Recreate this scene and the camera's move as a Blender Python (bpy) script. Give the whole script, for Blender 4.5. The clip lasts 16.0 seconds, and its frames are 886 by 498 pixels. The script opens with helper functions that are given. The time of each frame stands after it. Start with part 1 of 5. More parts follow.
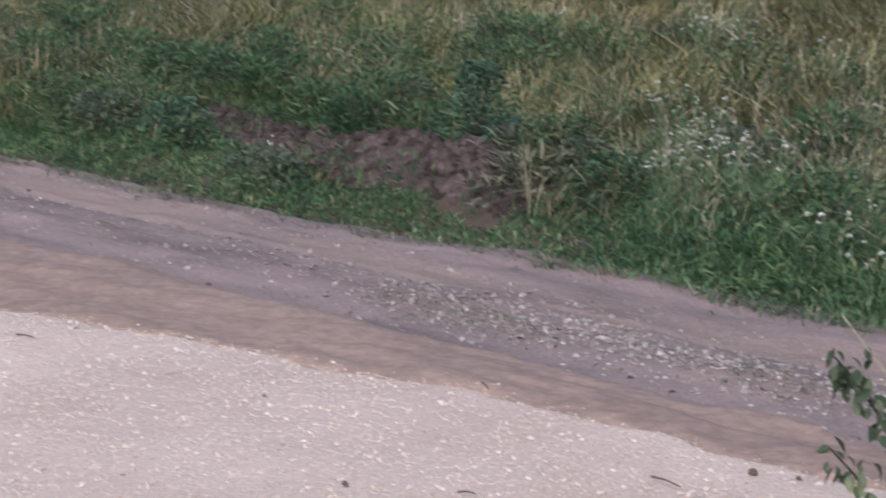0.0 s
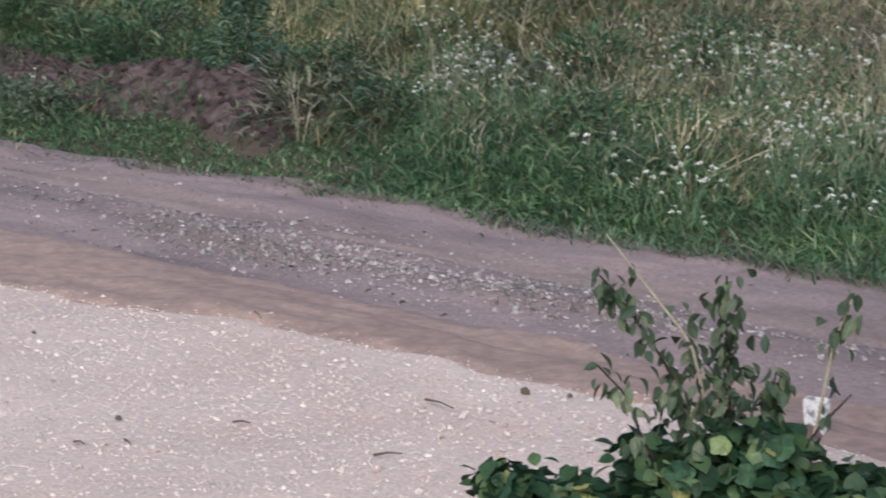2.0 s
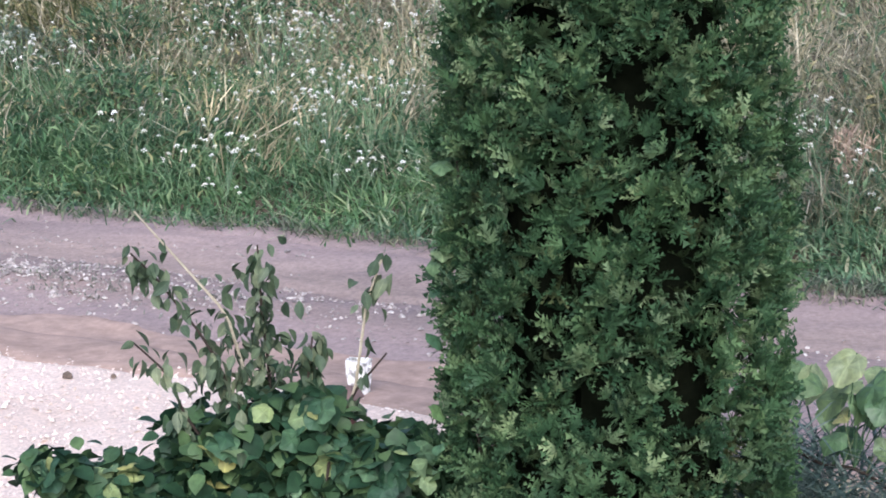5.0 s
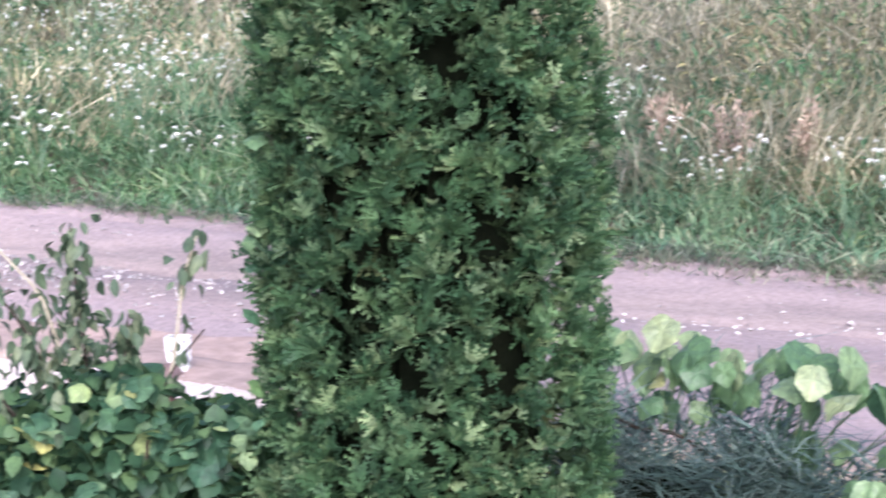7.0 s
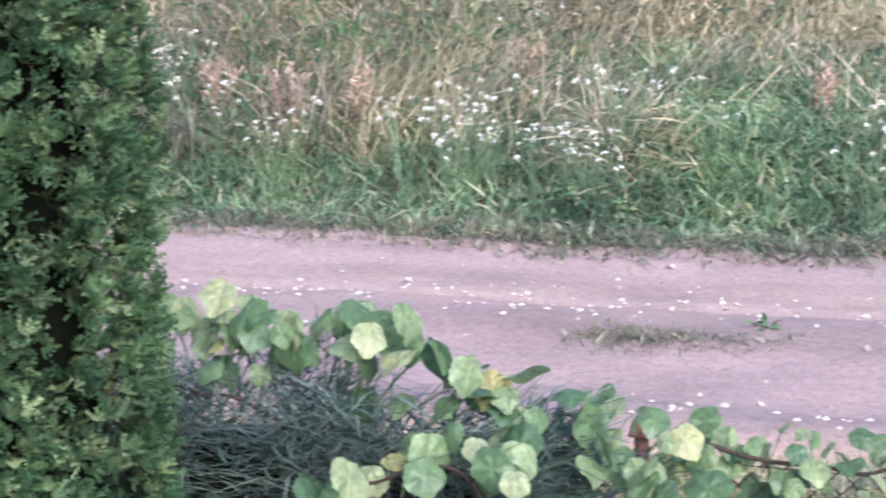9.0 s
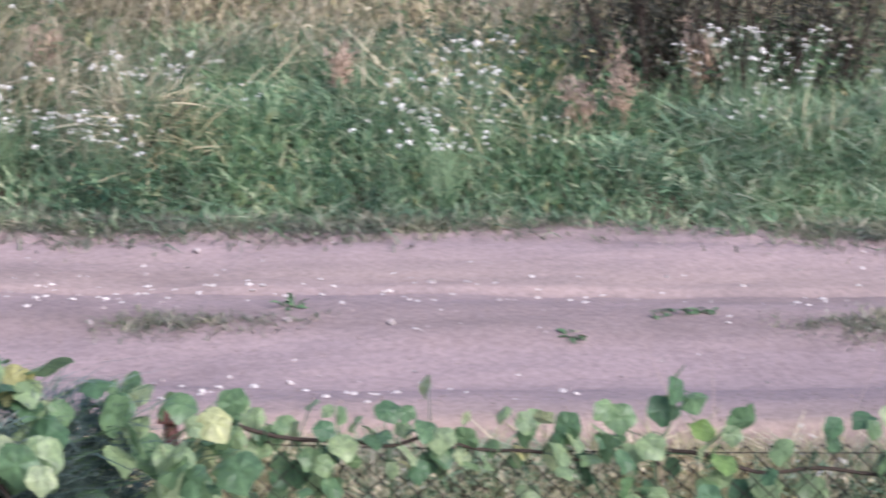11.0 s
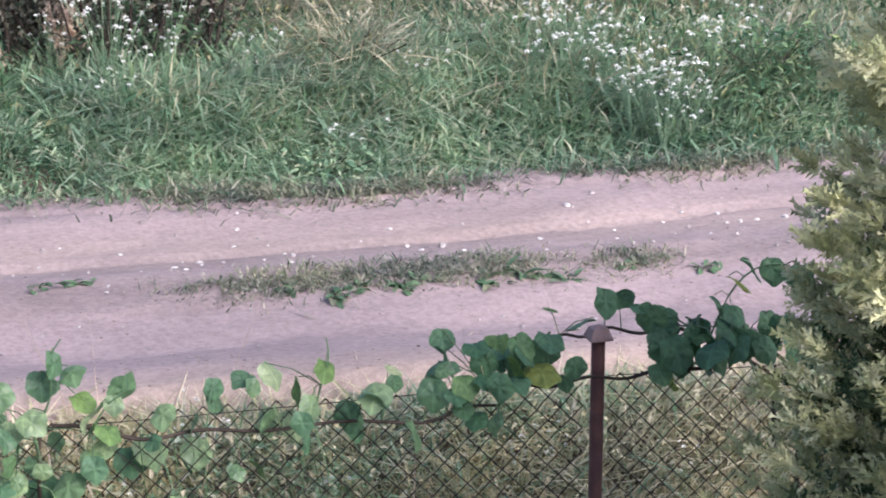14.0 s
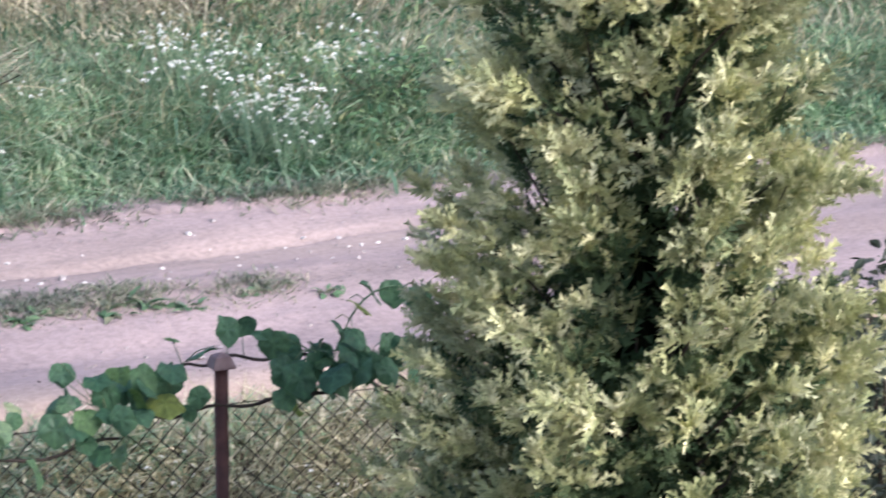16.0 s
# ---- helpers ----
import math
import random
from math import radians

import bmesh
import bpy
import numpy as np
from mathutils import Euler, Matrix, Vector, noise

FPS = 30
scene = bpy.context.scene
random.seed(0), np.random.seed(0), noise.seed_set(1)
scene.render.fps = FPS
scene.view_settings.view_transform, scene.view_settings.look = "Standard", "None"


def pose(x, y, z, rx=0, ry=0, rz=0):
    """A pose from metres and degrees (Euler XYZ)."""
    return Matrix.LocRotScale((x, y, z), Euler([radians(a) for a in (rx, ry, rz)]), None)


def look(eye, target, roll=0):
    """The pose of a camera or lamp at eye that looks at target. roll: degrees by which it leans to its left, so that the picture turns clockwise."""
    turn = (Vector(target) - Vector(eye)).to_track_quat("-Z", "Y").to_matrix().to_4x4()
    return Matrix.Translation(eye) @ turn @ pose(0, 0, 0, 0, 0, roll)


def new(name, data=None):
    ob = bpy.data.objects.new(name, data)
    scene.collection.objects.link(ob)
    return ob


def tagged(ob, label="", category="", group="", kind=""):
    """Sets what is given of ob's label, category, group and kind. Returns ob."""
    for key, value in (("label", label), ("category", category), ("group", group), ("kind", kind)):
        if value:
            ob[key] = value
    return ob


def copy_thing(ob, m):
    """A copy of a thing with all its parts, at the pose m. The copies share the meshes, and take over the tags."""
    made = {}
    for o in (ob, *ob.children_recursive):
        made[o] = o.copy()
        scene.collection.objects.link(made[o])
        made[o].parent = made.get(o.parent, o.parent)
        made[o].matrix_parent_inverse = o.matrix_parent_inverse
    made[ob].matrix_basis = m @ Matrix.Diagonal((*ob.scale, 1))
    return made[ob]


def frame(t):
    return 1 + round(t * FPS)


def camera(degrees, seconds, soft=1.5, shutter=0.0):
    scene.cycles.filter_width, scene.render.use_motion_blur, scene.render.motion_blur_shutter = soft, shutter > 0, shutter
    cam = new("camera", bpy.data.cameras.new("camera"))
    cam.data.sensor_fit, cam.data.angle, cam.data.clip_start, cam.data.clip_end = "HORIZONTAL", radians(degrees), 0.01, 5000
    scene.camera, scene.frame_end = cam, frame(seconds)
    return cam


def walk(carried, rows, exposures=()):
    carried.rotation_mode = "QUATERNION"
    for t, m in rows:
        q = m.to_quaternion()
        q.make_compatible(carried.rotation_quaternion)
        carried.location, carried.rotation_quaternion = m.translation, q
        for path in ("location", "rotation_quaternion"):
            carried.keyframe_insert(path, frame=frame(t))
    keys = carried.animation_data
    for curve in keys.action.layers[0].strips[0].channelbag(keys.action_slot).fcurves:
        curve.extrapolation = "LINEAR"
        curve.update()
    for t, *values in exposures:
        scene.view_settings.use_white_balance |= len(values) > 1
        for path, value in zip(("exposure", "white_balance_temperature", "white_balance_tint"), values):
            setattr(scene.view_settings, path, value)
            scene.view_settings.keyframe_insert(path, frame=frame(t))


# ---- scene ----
cam = camera(23.3, 16.0, soft=1.8, shutter=0.5)

RADIUS, EYE = 0.14, 2.5          # the arm's swing round the standing place, the eye over the road


def eye_pose(yaw, pitch, roll):
    a, p = radians(yaw), radians(pitch)
    eye = Vector((-math.sin(a) * RADIUS, math.cos(a) * RADIUS, EYE))
    ahead = Vector((-math.sin(a) * math.cos(p), math.cos(a) * math.cos(p), math.sin(p)))
    return look(eye, eye + ahead, roll)


# seconds, yaw (from +y to the left), pitch, roll
PATH = [
    (0, 50.00, -8.83, 1.20),
    (0.5, 47.45, -9.54, 1.27),
    (1, 45.71, -9.99, 0.98),
    (1.5, 44.85, -10.50, 1.10),
    (2, 43.83, -10.68, 0.63),
    (2.5, 41.05, -10.63, 0.64),
    (3, 38.97, -11.40, 0.49),
    (3.5, 36.59, -11.49, -0.36),
    (4, 34.07, -11.45, -0.48),
    (4.2, 33.12, -11.44, -0.58),
    (6.3, 29.93, -11.75, -1.12),
    (6.5, 29.17, -12.03, -1.19),
    (7, 26.57, -12.26, -1.10),
    (7.5, 23.52, -12.13, -0.50),
    (8, 21.16, -13.04, -1.06),
    (8.2, 19.80, -13.18, -1.12),
    (10.3, 7.10, -13.45, 0.01),
    (10.5, 5.77, -13.51, -0.06),
    (11, 1.93, -13.93, -0.25),
    (11.5, -2.32, -14.36, -0.12),
    (12, -6.35, -14.96, -0.34),
    (12.5, -11.36, -15.09, -0.49),
    (13, -14.00, -14.79, 0.10),
    (13.5, -14.25, -14.54, 0.06),
    (14, -14.89, -14.79, 0.17),
    (14.5, -16.44, -14.40, 0.54),
    (15, -19.64, -14.46, 1.02),
    (15.5, -22.63, -14.49, 0.98),
    (16, -25.10, -13.98, 0.89),
]
walk(cam, [(t, eye_pose(a, b, c)) for t, a, b, c in PATH],
     exposures=[(0.0, -0.13, 6170, 16), (2.0, -0.14, 6140, 14), (3.3, 0.0, 6130, 14), (4.2, 0.34, 6030, 14), (6.3, 1.12, 5880, 21), (7.2, 1.36, 5880, 22), (8.2, 1.40, 5930, 23), (10.3, 0.87, 6080, 23), (13.5, 1.0, 6150, 21), (16.0, 1.2, 6060, 18)])

# ---- world and sun: a dull evening, light mostly from the sky, a little more from the right ----
SUN_EL, SUN_AZ = 35.0, 146.0      # degrees; azimuth from +y to the right
world = bpy.data.worlds.new("world")
scene.world = world
world.use_nodes = True
wn = world.node_tree
wn.nodes.clear()
sky = wn.nodes.new("ShaderNodeTexSky")
sky.sky_type, sky.sun_disc = "NISHITA", False
sky.sun_elevation, sky.sun_rotation = radians(SUN_EL), radians(SUN_AZ)
sky.air_density, sky.dust_density, sky.ozone_density = 1.0, 2.0, 1.0
bg = wn.nodes.new("ShaderNodeBackground")
bg.inputs["Strength"].default_value = 0.13
wout = wn.nodes.new("ShaderNodeOutputWorld")
wn.links.new(sky.outputs[0], bg.inputs["Color"])
wn.links.new(bg.outputs[0], wout.inputs["Surface"])
sun_data = bpy.data.lights.new("sun", "SUN")
sun_data.energy, sun_data.angle, sun_data.color = 2.7, radians(40), (1.0, 0.96, 0.91)
sun = new("sun", sun_data)
_d = Vector((math.sin(radians(SUN_AZ)) * math.cos(radians(SUN_EL)), math.cos(radians(SUN_AZ)) * math.cos(radians(SUN_EL)), math.sin(radians(SUN_EL))))
sun.matrix_world = look(_d * 60, (0, 0, 0))

# ---- materials ----


def mat_base(name, rough=0.8, spec=0.3):
    m = bpy.data.materials.new(name)
    m.use_nodes = True
    nt = m.node_tree
    b = nt.nodes["Principled BSDF"]
    b.inputs["Roughness"].default_value = rough
    b.inputs["Specular IOR Level"].default_value = spec
    return m, nt, b


def ramp(nt, stops, fac):
    r = nt.nodes.new("ShaderNodeValToRGB")
    els = r.color_ramp.elements
    while len(els) < len(stops):
        els.new(0.5)
    for e, (p, c) in zip(els, stops):
        e.position, e.color = p, (*c, 1)
    nt.links.new(fac, r.inputs["Fac"])
    return r.outputs["Color"]


def noise_tex(nt, scale, detail=4.0, rough=0.6, vec=None, stretch=None):
    n = nt.nodes.new("ShaderNodeTexNoise")
    n.inputs["Scale"].default_value, n.inputs["Detail"].default_value, n.inputs["Roughness"].default_value = scale, detail, rough
    if vec is None:
        tc = nt.nodes.new("ShaderNodeTexCoord")
        vec = tc.outputs["Object"]
    if stretch:
        mp = nt.nodes.new("ShaderNodeMapping")
        mp.inputs["Scale"].default_value = stretch
        nt.links.new(vec, mp.inputs["Vector"])
        vec = mp.outputs["Vector"]
    nt.links.new(vec, n.inputs["Vector"])
    return n.outputs["Fac"]


def blend(nt, a, b, fac, kind="MIX"):
    m = nt.nodes.new("ShaderNodeMix")
    m.data_type, m.blend_type = "RGBA", kind
    for sock, v in ((m.inputs[0], fac), (m.inputs[6], a), (m.inputs[7], b)):
        if hasattr(v, "links"):
            nt.links.new(v, sock)
        elif isinstance(v, (int, float)):
            sock.default_value = v
        else:
            sock.default_value = (*v, 1)
    return m.outputs[2]


def bump(nt, b, height, strength=0.3, distance=0.01):
    n = nt.nodes.new("ShaderNodeBump")
    n.inputs["Strength"].default_value, n.inputs["Distance"].default_value = strength, distance
    nt.links.new(height, n.inputs["Height"])
    nt.links.new(n.outputs["Normal"], b.inputs["Normal"])


def foliage(name, stops, patches=0.6, clear=0.25, rough=0.55, spec=0.25, lift=0.25, per_object=False):
    """Leaves: a colour for each leaf, patches over the plant, light through the blade."""
    m, nt, b = mat_base(name, rough, spec)
    if per_object:
        rnd = nt.nodes.new("ShaderNodeObjectInfo").outputs["Random"]
    else:
        rnd = nt.nodes.new("ShaderNodeNewGeometry").outputs["Random Per Island"]
    col = ramp(nt, stops, rnd)
    geo = nt.nodes.new("ShaderNodeNewGeometry")
    n = noise_tex(nt, patches, 3.0, 0.6, geo.outputs["Position"])
    tone = ramp(nt, [(0.32, (1 - lift, 1 - lift * 0.85, 1 - lift * 0.7)), (0.68, (1 + lift, 1 + lift * 0.85, 1 + lift * 0.4))], n)
    col = blend(nt, col, tone, 1.0, "MULTIPLY")
    fine = noise_tex(nt, 60.0, 2.0, 0.6, geo.outputs["Position"])
    col = blend(nt, col, ramp(nt, [(0.3, (0.8, 0.8, 0.8)), (0.7, (1.15, 1.15, 1.1))], fine), 1.0, "MULTIPLY")
    if per_object:
        tcn = nt.nodes.new("ShaderNodeTexCoord").outputs["Object"]
        sp = nt.nodes.new("ShaderNodeSeparateXYZ")
        nt.links.new(tcn, sp.inputs[0])
        at = nt.nodes.new("ShaderNodeMath")
        at.operation = "ARCTAN2"
        nt.links.new(sp.outputs["X"], at.inputs[0])
        nt.links.new(sp.outputs["Y"], at.inputs[1])
        mu = nt.nodes.new("ShaderNodeMath")
        mu.operation = "MULTIPLY"
        mu.inputs[1].default_value = 9.0
        nt.links.new(at.outputs[0], mu.inputs[0])
        co = nt.nodes.new("ShaderNodeMath")
        co.operation = "COSINE"
        nt.links.new(mu.outputs[0], co.inputs[0])
        col = blend(nt, col, ramp(nt, [(0.0, (0.9, 0.9, 0.9)), (0.9, (0.95, 0.95, 0.95)), (1.0, (1.22, 1.2, 1.16))], co.outputs[0]), 1.0, "MULTIPLY")
    nt.links.new(col, b.inputs["Base Color"])
    tr = nt.nodes.new("ShaderNodeBsdfTranslucent")
    nt.links.new(col, tr.inputs["Color"])
    mx = nt.nodes.new("ShaderNodeMixShader")
    mx.inputs[0].default_value = clear
    out = nt.nodes["Material Output"]
    nt.links.new(b.outputs[0], mx.inputs[1])
    nt.links.new(tr.outputs[0], mx.inputs[2])
    nt.links.new(mx.outputs[0], out.inputs["Surface"])
    return m


def earthy(name, stops, big=0.7, fine=25.0, rough=0.9, spec=0.2, relief=0.4, depth=0.02, stretch=None):
    m, nt, b = mat_base(name, rough, spec)
    tc = nt.nodes.new("ShaderNodeTexCoord").outputs["Object"]
    col = ramp(nt, stops, noise_tex(nt, big, 6.0, 0.65, tc, stretch))
    f = noise_tex(nt, fine, 5.0, 0.7, tc)
    col = blend(nt, col, ramp(nt, [(0.3, (0.72, 0.72, 0.72)), (0.68, (1.2, 1.19, 1.18))], f), 1.0, "MULTIPLY")
    nt.links.new(col, b.inputs["Base Color"])
    bump(nt, b, f, relief, depth)
    return m


M_SOIL = earthy("soil", [(0.3, (0.075, 0.058, 0.044)), (0.7, (0.13, 0.104, 0.08))])
M_ROAD, nt, b = mat_base("packed_dirt", 0.85, 0.25)
tc = nt.nodes.new("ShaderNodeTexCoord").outputs["Object"]
sep = nt.nodes.new("ShaderNodeSeparateXYZ")
nt.links.new(tc, sep.inputs[0])
wob = nt.nodes.new("ShaderNodeMath")
wob.operation = "MULTIPLY_ADD"
wob.inputs[1].default_value = 0.5
nt.links.new(noise_tex(nt, 0.9, 5.0, 0.6, tc, (0.5, 1.0, 1.0)), wob.inputs[0])
nt.links.new(sep.outputs["Y"], wob.inputs[2])
across = nt.nodes.new("ShaderNodeMapRange")
across.inputs["From Min"].default_value, across.inputs["From Max"].default_value = 7.4, 11.0
nt.links.new(wob.outputs[0], across.inputs["Value"])
# sandy shoulder, grey-violet packed track, earthy middle, track, far edge
bands = ramp(nt, [(0.10, (0.40, 0.31, 0.26)), (0.19, (0.325, 0.257, 0.252)), (0.40, (0.33, 0.262, 0.258)), (0.47, (0.285, 0.225, 0.212)), (0.56, (0.325, 0.257, 0.25)), (0.70, (0.345, 0.273, 0.248)), (0.85, (0.33, 0.262, 0.26)), (1.0, (0.26, 0.205, 0.197))], across.outputs[0])
big = ramp(nt, [(0.30, (0.74, 0.74, 0.75)), (0.5, (1.0, 1.0, 1.0)), (0.75, (1.12, 1.10, 1.09))], noise_tex(nt, 1.0, 5.0, 0.6, tc, (0.45, 1.3, 1.0)))
fine = noise_tex(nt, 32.0, 6.0, 0.75, tc)
col = blend(nt, blend(nt, bands, big, 1.0, "MULTIPLY"), ramp(nt, [(0.3, (0.7, 0.7, 0.7)), (0.68, (1.22, 1.2, 1.18))], fine), 1.0, "MULTIPLY")
nt.links.new(col, b.inputs["Base Color"])
bump(nt, b, fine, 0.5, 0.02)
M_MUD = earthy("brown_mud", [(0.3, (0.375, 0.272, 0.228)), (0.7, (0.455, 0.335, 0.283))], big=0.8, fine=10.0, rough=0.8, spec=0.1, relief=0.08, stretch=(0.3, 1.0, 1.0))
M_GRAVEL = earthy("pale_gravel", [(0.3, (0.70, 0.565, 0.485)), (0.7, (0.84, 0.70, 0.615))], big=0.8, fine=60.0, relief=0.6, depth=0.014)
M_THUJA = foliage("green_thuja", [(0.0, (0.023, 0.058, 0.030)), (0.5, (0.051, 0.108, 0.053)), (0.85, (0.100, 0.166, 0.083)), (1.0, (0.185, 0.255, 0.142))], patches=6.0, clear=0.12, spec=0.15, lift=0.3)
# older inner sprays, darkened further for the shade between the tufts
M_THUJA_IN = foliage("shaded_old_thuja", [(0.0, (0.020, 0.040, 0.020)), (0.6, (0.032, 0.058, 0.028)), (1.0, (0.06, 0.075, 0.035))], patches=5.0, clear=0.1, spec=0.1)
M_GOLD = foliage("golden_thuja", [(0.0, (0.25, 0.285, 0.145)), (0.5, (0.46, 0.475, 0.265)), (1.0, (0.72, 0.70, 0.46))], patches=5.0, clear=0.25, spec=0.2)
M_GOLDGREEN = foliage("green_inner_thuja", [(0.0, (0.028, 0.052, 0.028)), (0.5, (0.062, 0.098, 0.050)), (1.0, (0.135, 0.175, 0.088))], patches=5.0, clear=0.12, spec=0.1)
# near-black: the shade deep inside conifers and junipers, put into the colour
M_CORE = earthy("gap_shade", [(0.3, (0.003, 0.005, 0.003)), (0.7, (0.008, 0.010, 0.006))], big=6.0, spec=0.0)

# ---- mesh tools ----
RNG = np.random.default_rng(7)


def mesh_of(name, verts, tris, material=None, smooth=False):
    verts, tris = np.asarray(verts, np.float32), np.asarray(tris, np.int32)
    me = bpy.data.meshes.new(name)
    me.vertices.add(len(verts))
    me.vertices.foreach_set("co", verts.ravel())
    me.loops.add(tris.size)
    me.loops.foreach_set("vertex_index", tris.ravel())
    me.polygons.add(len(tris))
    me.polygons.foreach_set("loop_start", np.arange(0, tris.size, 3, dtype=np.int32))
    me.polygons.foreach_set("use_smooth", np.full(len(tris), smooth))
    me.update(calc_edges=True)
    if material:
        me.materials.append(material)
    return me


def thing(name, verts, tris, material, label="", category="", kind="", group="", smooth=False, parent=None):
    ob = new(name, mesh_of(name, verts, tris, material, smooth))
    ob.parent = parent
    return tagged(ob, label, category, group, kind)


def base(name, x, y, z, label, category, group=""):
    ob = new(name)
    ob.location = (x, y, z)
    ob.empty_display_size = 0.1
    return tagged(ob, label, category, group)


def spread(tv, tt, turns, places):
    """Copies of one template (tv, tt), each turned (and scaled) by its 3 x 3 matrix and put at its place, as one mesh."""
    n, k = len(places), len(tv)
    v = np.einsum("nij,kj->nki", turns, tv) + places[:, None, :]
    t = tt[None] + (np.arange(n) * k)[:, None, None]
    return v.reshape(-1, 3), t.reshape(-1, 3)


def join(*meshes):
    vs, ts, k = [], [], 0
    for v, t in meshes:
        vs.append(v)
        ts.append(np.asarray(t) + k)
        k += len(v)
    return np.concatenate(vs), np.concatenate(ts)


def turns_of(az, tilt, spin, size):
    """Matrices: the template's y axis points outwards along az, raised by tilt; spin turns about it."""
    ca, sa, ct, st, cs, ss = np.cos(az), np.sin(az), np.cos(tilt), np.sin(tilt), np.cos(spin), np.sin(spin)
    y = np.stack([ca * ct, sa * ct, st], -1)
    x0 = np.stack([sa, -ca, 0 * az], -1)
    z0 = np.cross(x0, y)
    x = x0 * cs[:, None] + z0 * ss[:, None]
    z = np.cross(x, y)
    return np.stack([x, y, z], -1) * np.asarray(size)[:, None, None]


def grid(xs, ys, height):
    X, Y = np.meshgrid(xs, ys)
    v = np.stack([X, Y, height(X, Y)], -1).reshape(-1, 3)
    nx, ny = len(xs), len(ys)
    i = (np.arange(ny - 1)[:, None] * nx + np.arange(nx - 1)[None]).ravel()
    t = np.concatenate([np.stack([i, i + 1, i + nx + 1], -1), np.stack([i, i + nx + 1, i + nx], -1)])
    return v, t


def waves(x, y, scale, seed, octaves=3):
    """Smooth noise from sums of sines, about -1 to 1."""
    r = np.random.default_rng(seed)
    out, amp, tot = 0 * (x + y), 1.0, 0.0
    for _ in range(octaves):
        for _ in range(4):
            a, p = r.uniform(0, 2 * np.pi), r.uniform(0, 2 * np.pi)
            k = scale * r.uniform(0.7, 1.4)
            out = out + amp * np.sin((np.cos(a) * x + np.sin(a) * y) * k + p) / 2.6
        tot += amp
        amp, scale = amp * 0.55, scale * 2.1
    return out / tot * 1.4


def smooth01(a, lo, hi):
    t = np.clip((a - lo) / (hi - lo), 0, 1)
    return t * t * (3 - 2 * t)


def tube(points, r0, r1, sides=5):
    """A tapered tube along points."""
    P = np.asarray(points, float)
    n = len(P)
    d = np.gradient(P, axis=0)
    d /= np.linalg.norm(d, axis=1)[:, None] + 1e-9
    ref = np.where(np.abs(d[:, 2:3]) > 0.9, np.array([[1.0, 0, 0]]), np.array([[0, 0, 1.0]]))
    a = np.cross(d, ref)
    a /= np.linalg.norm(a, axis=1)[:, None]
    b = np.cross(d, a)
    th = np.arange(sides) * 2 * np.pi / sides
    r = np.linspace(r0, r1, n)
    v = P[:, None] + r[:, None, None] * (np.cos(th)[None, :, None] * a[:, None] + np.sin(th)[None, :, None] * b[:, None])
    t = []
    for i in range(n - 1):
        for j in range(sides):
            p, q = i * sides + j, i * sides + (j + 1) % sides
            t += [(p, q, q + sides), (p, q + sides, p + sides)]
    v = np.concatenate([v.reshape(-1, 3), P[:1], P[-1:]])
    for j in range(sides):
        t += [(n * sides, (j + 1) % sides, j), (n * sides + 1, (n - 1) * sides + j, (n - 1) * sides + (j + 1) % sides)]
    return v, np.array(t)


def blades(x, y, z, az, height, lean, width, curl):
    """Grass blades as bent, tapering strips, one island each."""
    n = len(x)
    s = np.array([0.0, 0.55, 1.0])
    out = lean[:, None] * s + curl[:, None] * s ** 2.4
    up = s - 0.35 * curl[:, None] * s ** 3
    dx, dy = np.cos(az)[:, None], np.sin(az)[:, None]
    cx, cy, cz = x[:, None] + dx * out * height[:, None], y[:, None] + dy * out * height[:, None], z[:, None] + up * height[:, None]
    face = az + RNG.uniform(-1.2, 1.2, n)
    w = width[:, None] * np.array([0.8, 1.0])[None] / 2
    sx, sy = -np.sin(face)[:, None] * w, np.cos(face)[:, None] * w
    L = np.stack([cx[:, :2] - sx, cy[:, :2] - sy, cz[:, :2]], -1)
    R = np.stack([cx[:, :2] + sx, cy[:, :2] + sy, cz[:, :2]], -1)
    T = np.stack([cx[:, 2:], cy[:, 2:], cz[:, 2:]], -1)
    v = np.concatenate([L, R, T], 1)
    t = np.array([[0, 2, 3], [0, 3, 1], [1, 3, 4]])
    return v.reshape(-1, 3), (t[None] + (np.arange(n) * 5)[:, None, None]).reshape(-1, 3)


# ---- the lie of the land ----
ROAD_NEAR, ROAD_FAR = 7.62, 10.5


def land(x, y):
    """Height of the ground: the road lies level, the meadow climbs behind it, the garden lies lower before it."""
    bank = 0.28 * smooth01(y, 10.45, 11.6) + 0.15 * np.clip(y - 11.3, 0, 40) + 0.06 * waves(x, y, 1.1, 3) * smooth01(y, 10.5, 11.5)
    yard = smooth01(-x, 3.9, 5.2)
    drop = -0.72 * (1 - smooth01(y, 6.15, 7.45)) * (1 - yard)
    far = 0.25 * np.clip(-y - 30, 0, 400) * 0.02
    under = -0.13 * smooth01(y, 7.2, 7.6) * (1 - smooth01(y, 10.45, 10.75)) - 0.10 * yard * (1 - smooth01(y, 7.3, 7.6)) * smooth01(y, 2.2, 2.6)
    return bank + drop + far + under - 0.03 + 0.012 * waves(x, y, 5.0, 5)


def far_edge(x):
    return ROAD_FAR - 0.30 * smooth01(-x, 11.3, 14.5) + 0.10 * waves(x, 0 * x, 1.3, 11) + 0.05 * waves(x, 0 * x, 6.0, 12)


def near_edge(x):
    return ROAD_NEAR + 0.07 * waves(x, 0 * x, 1.1, 13)


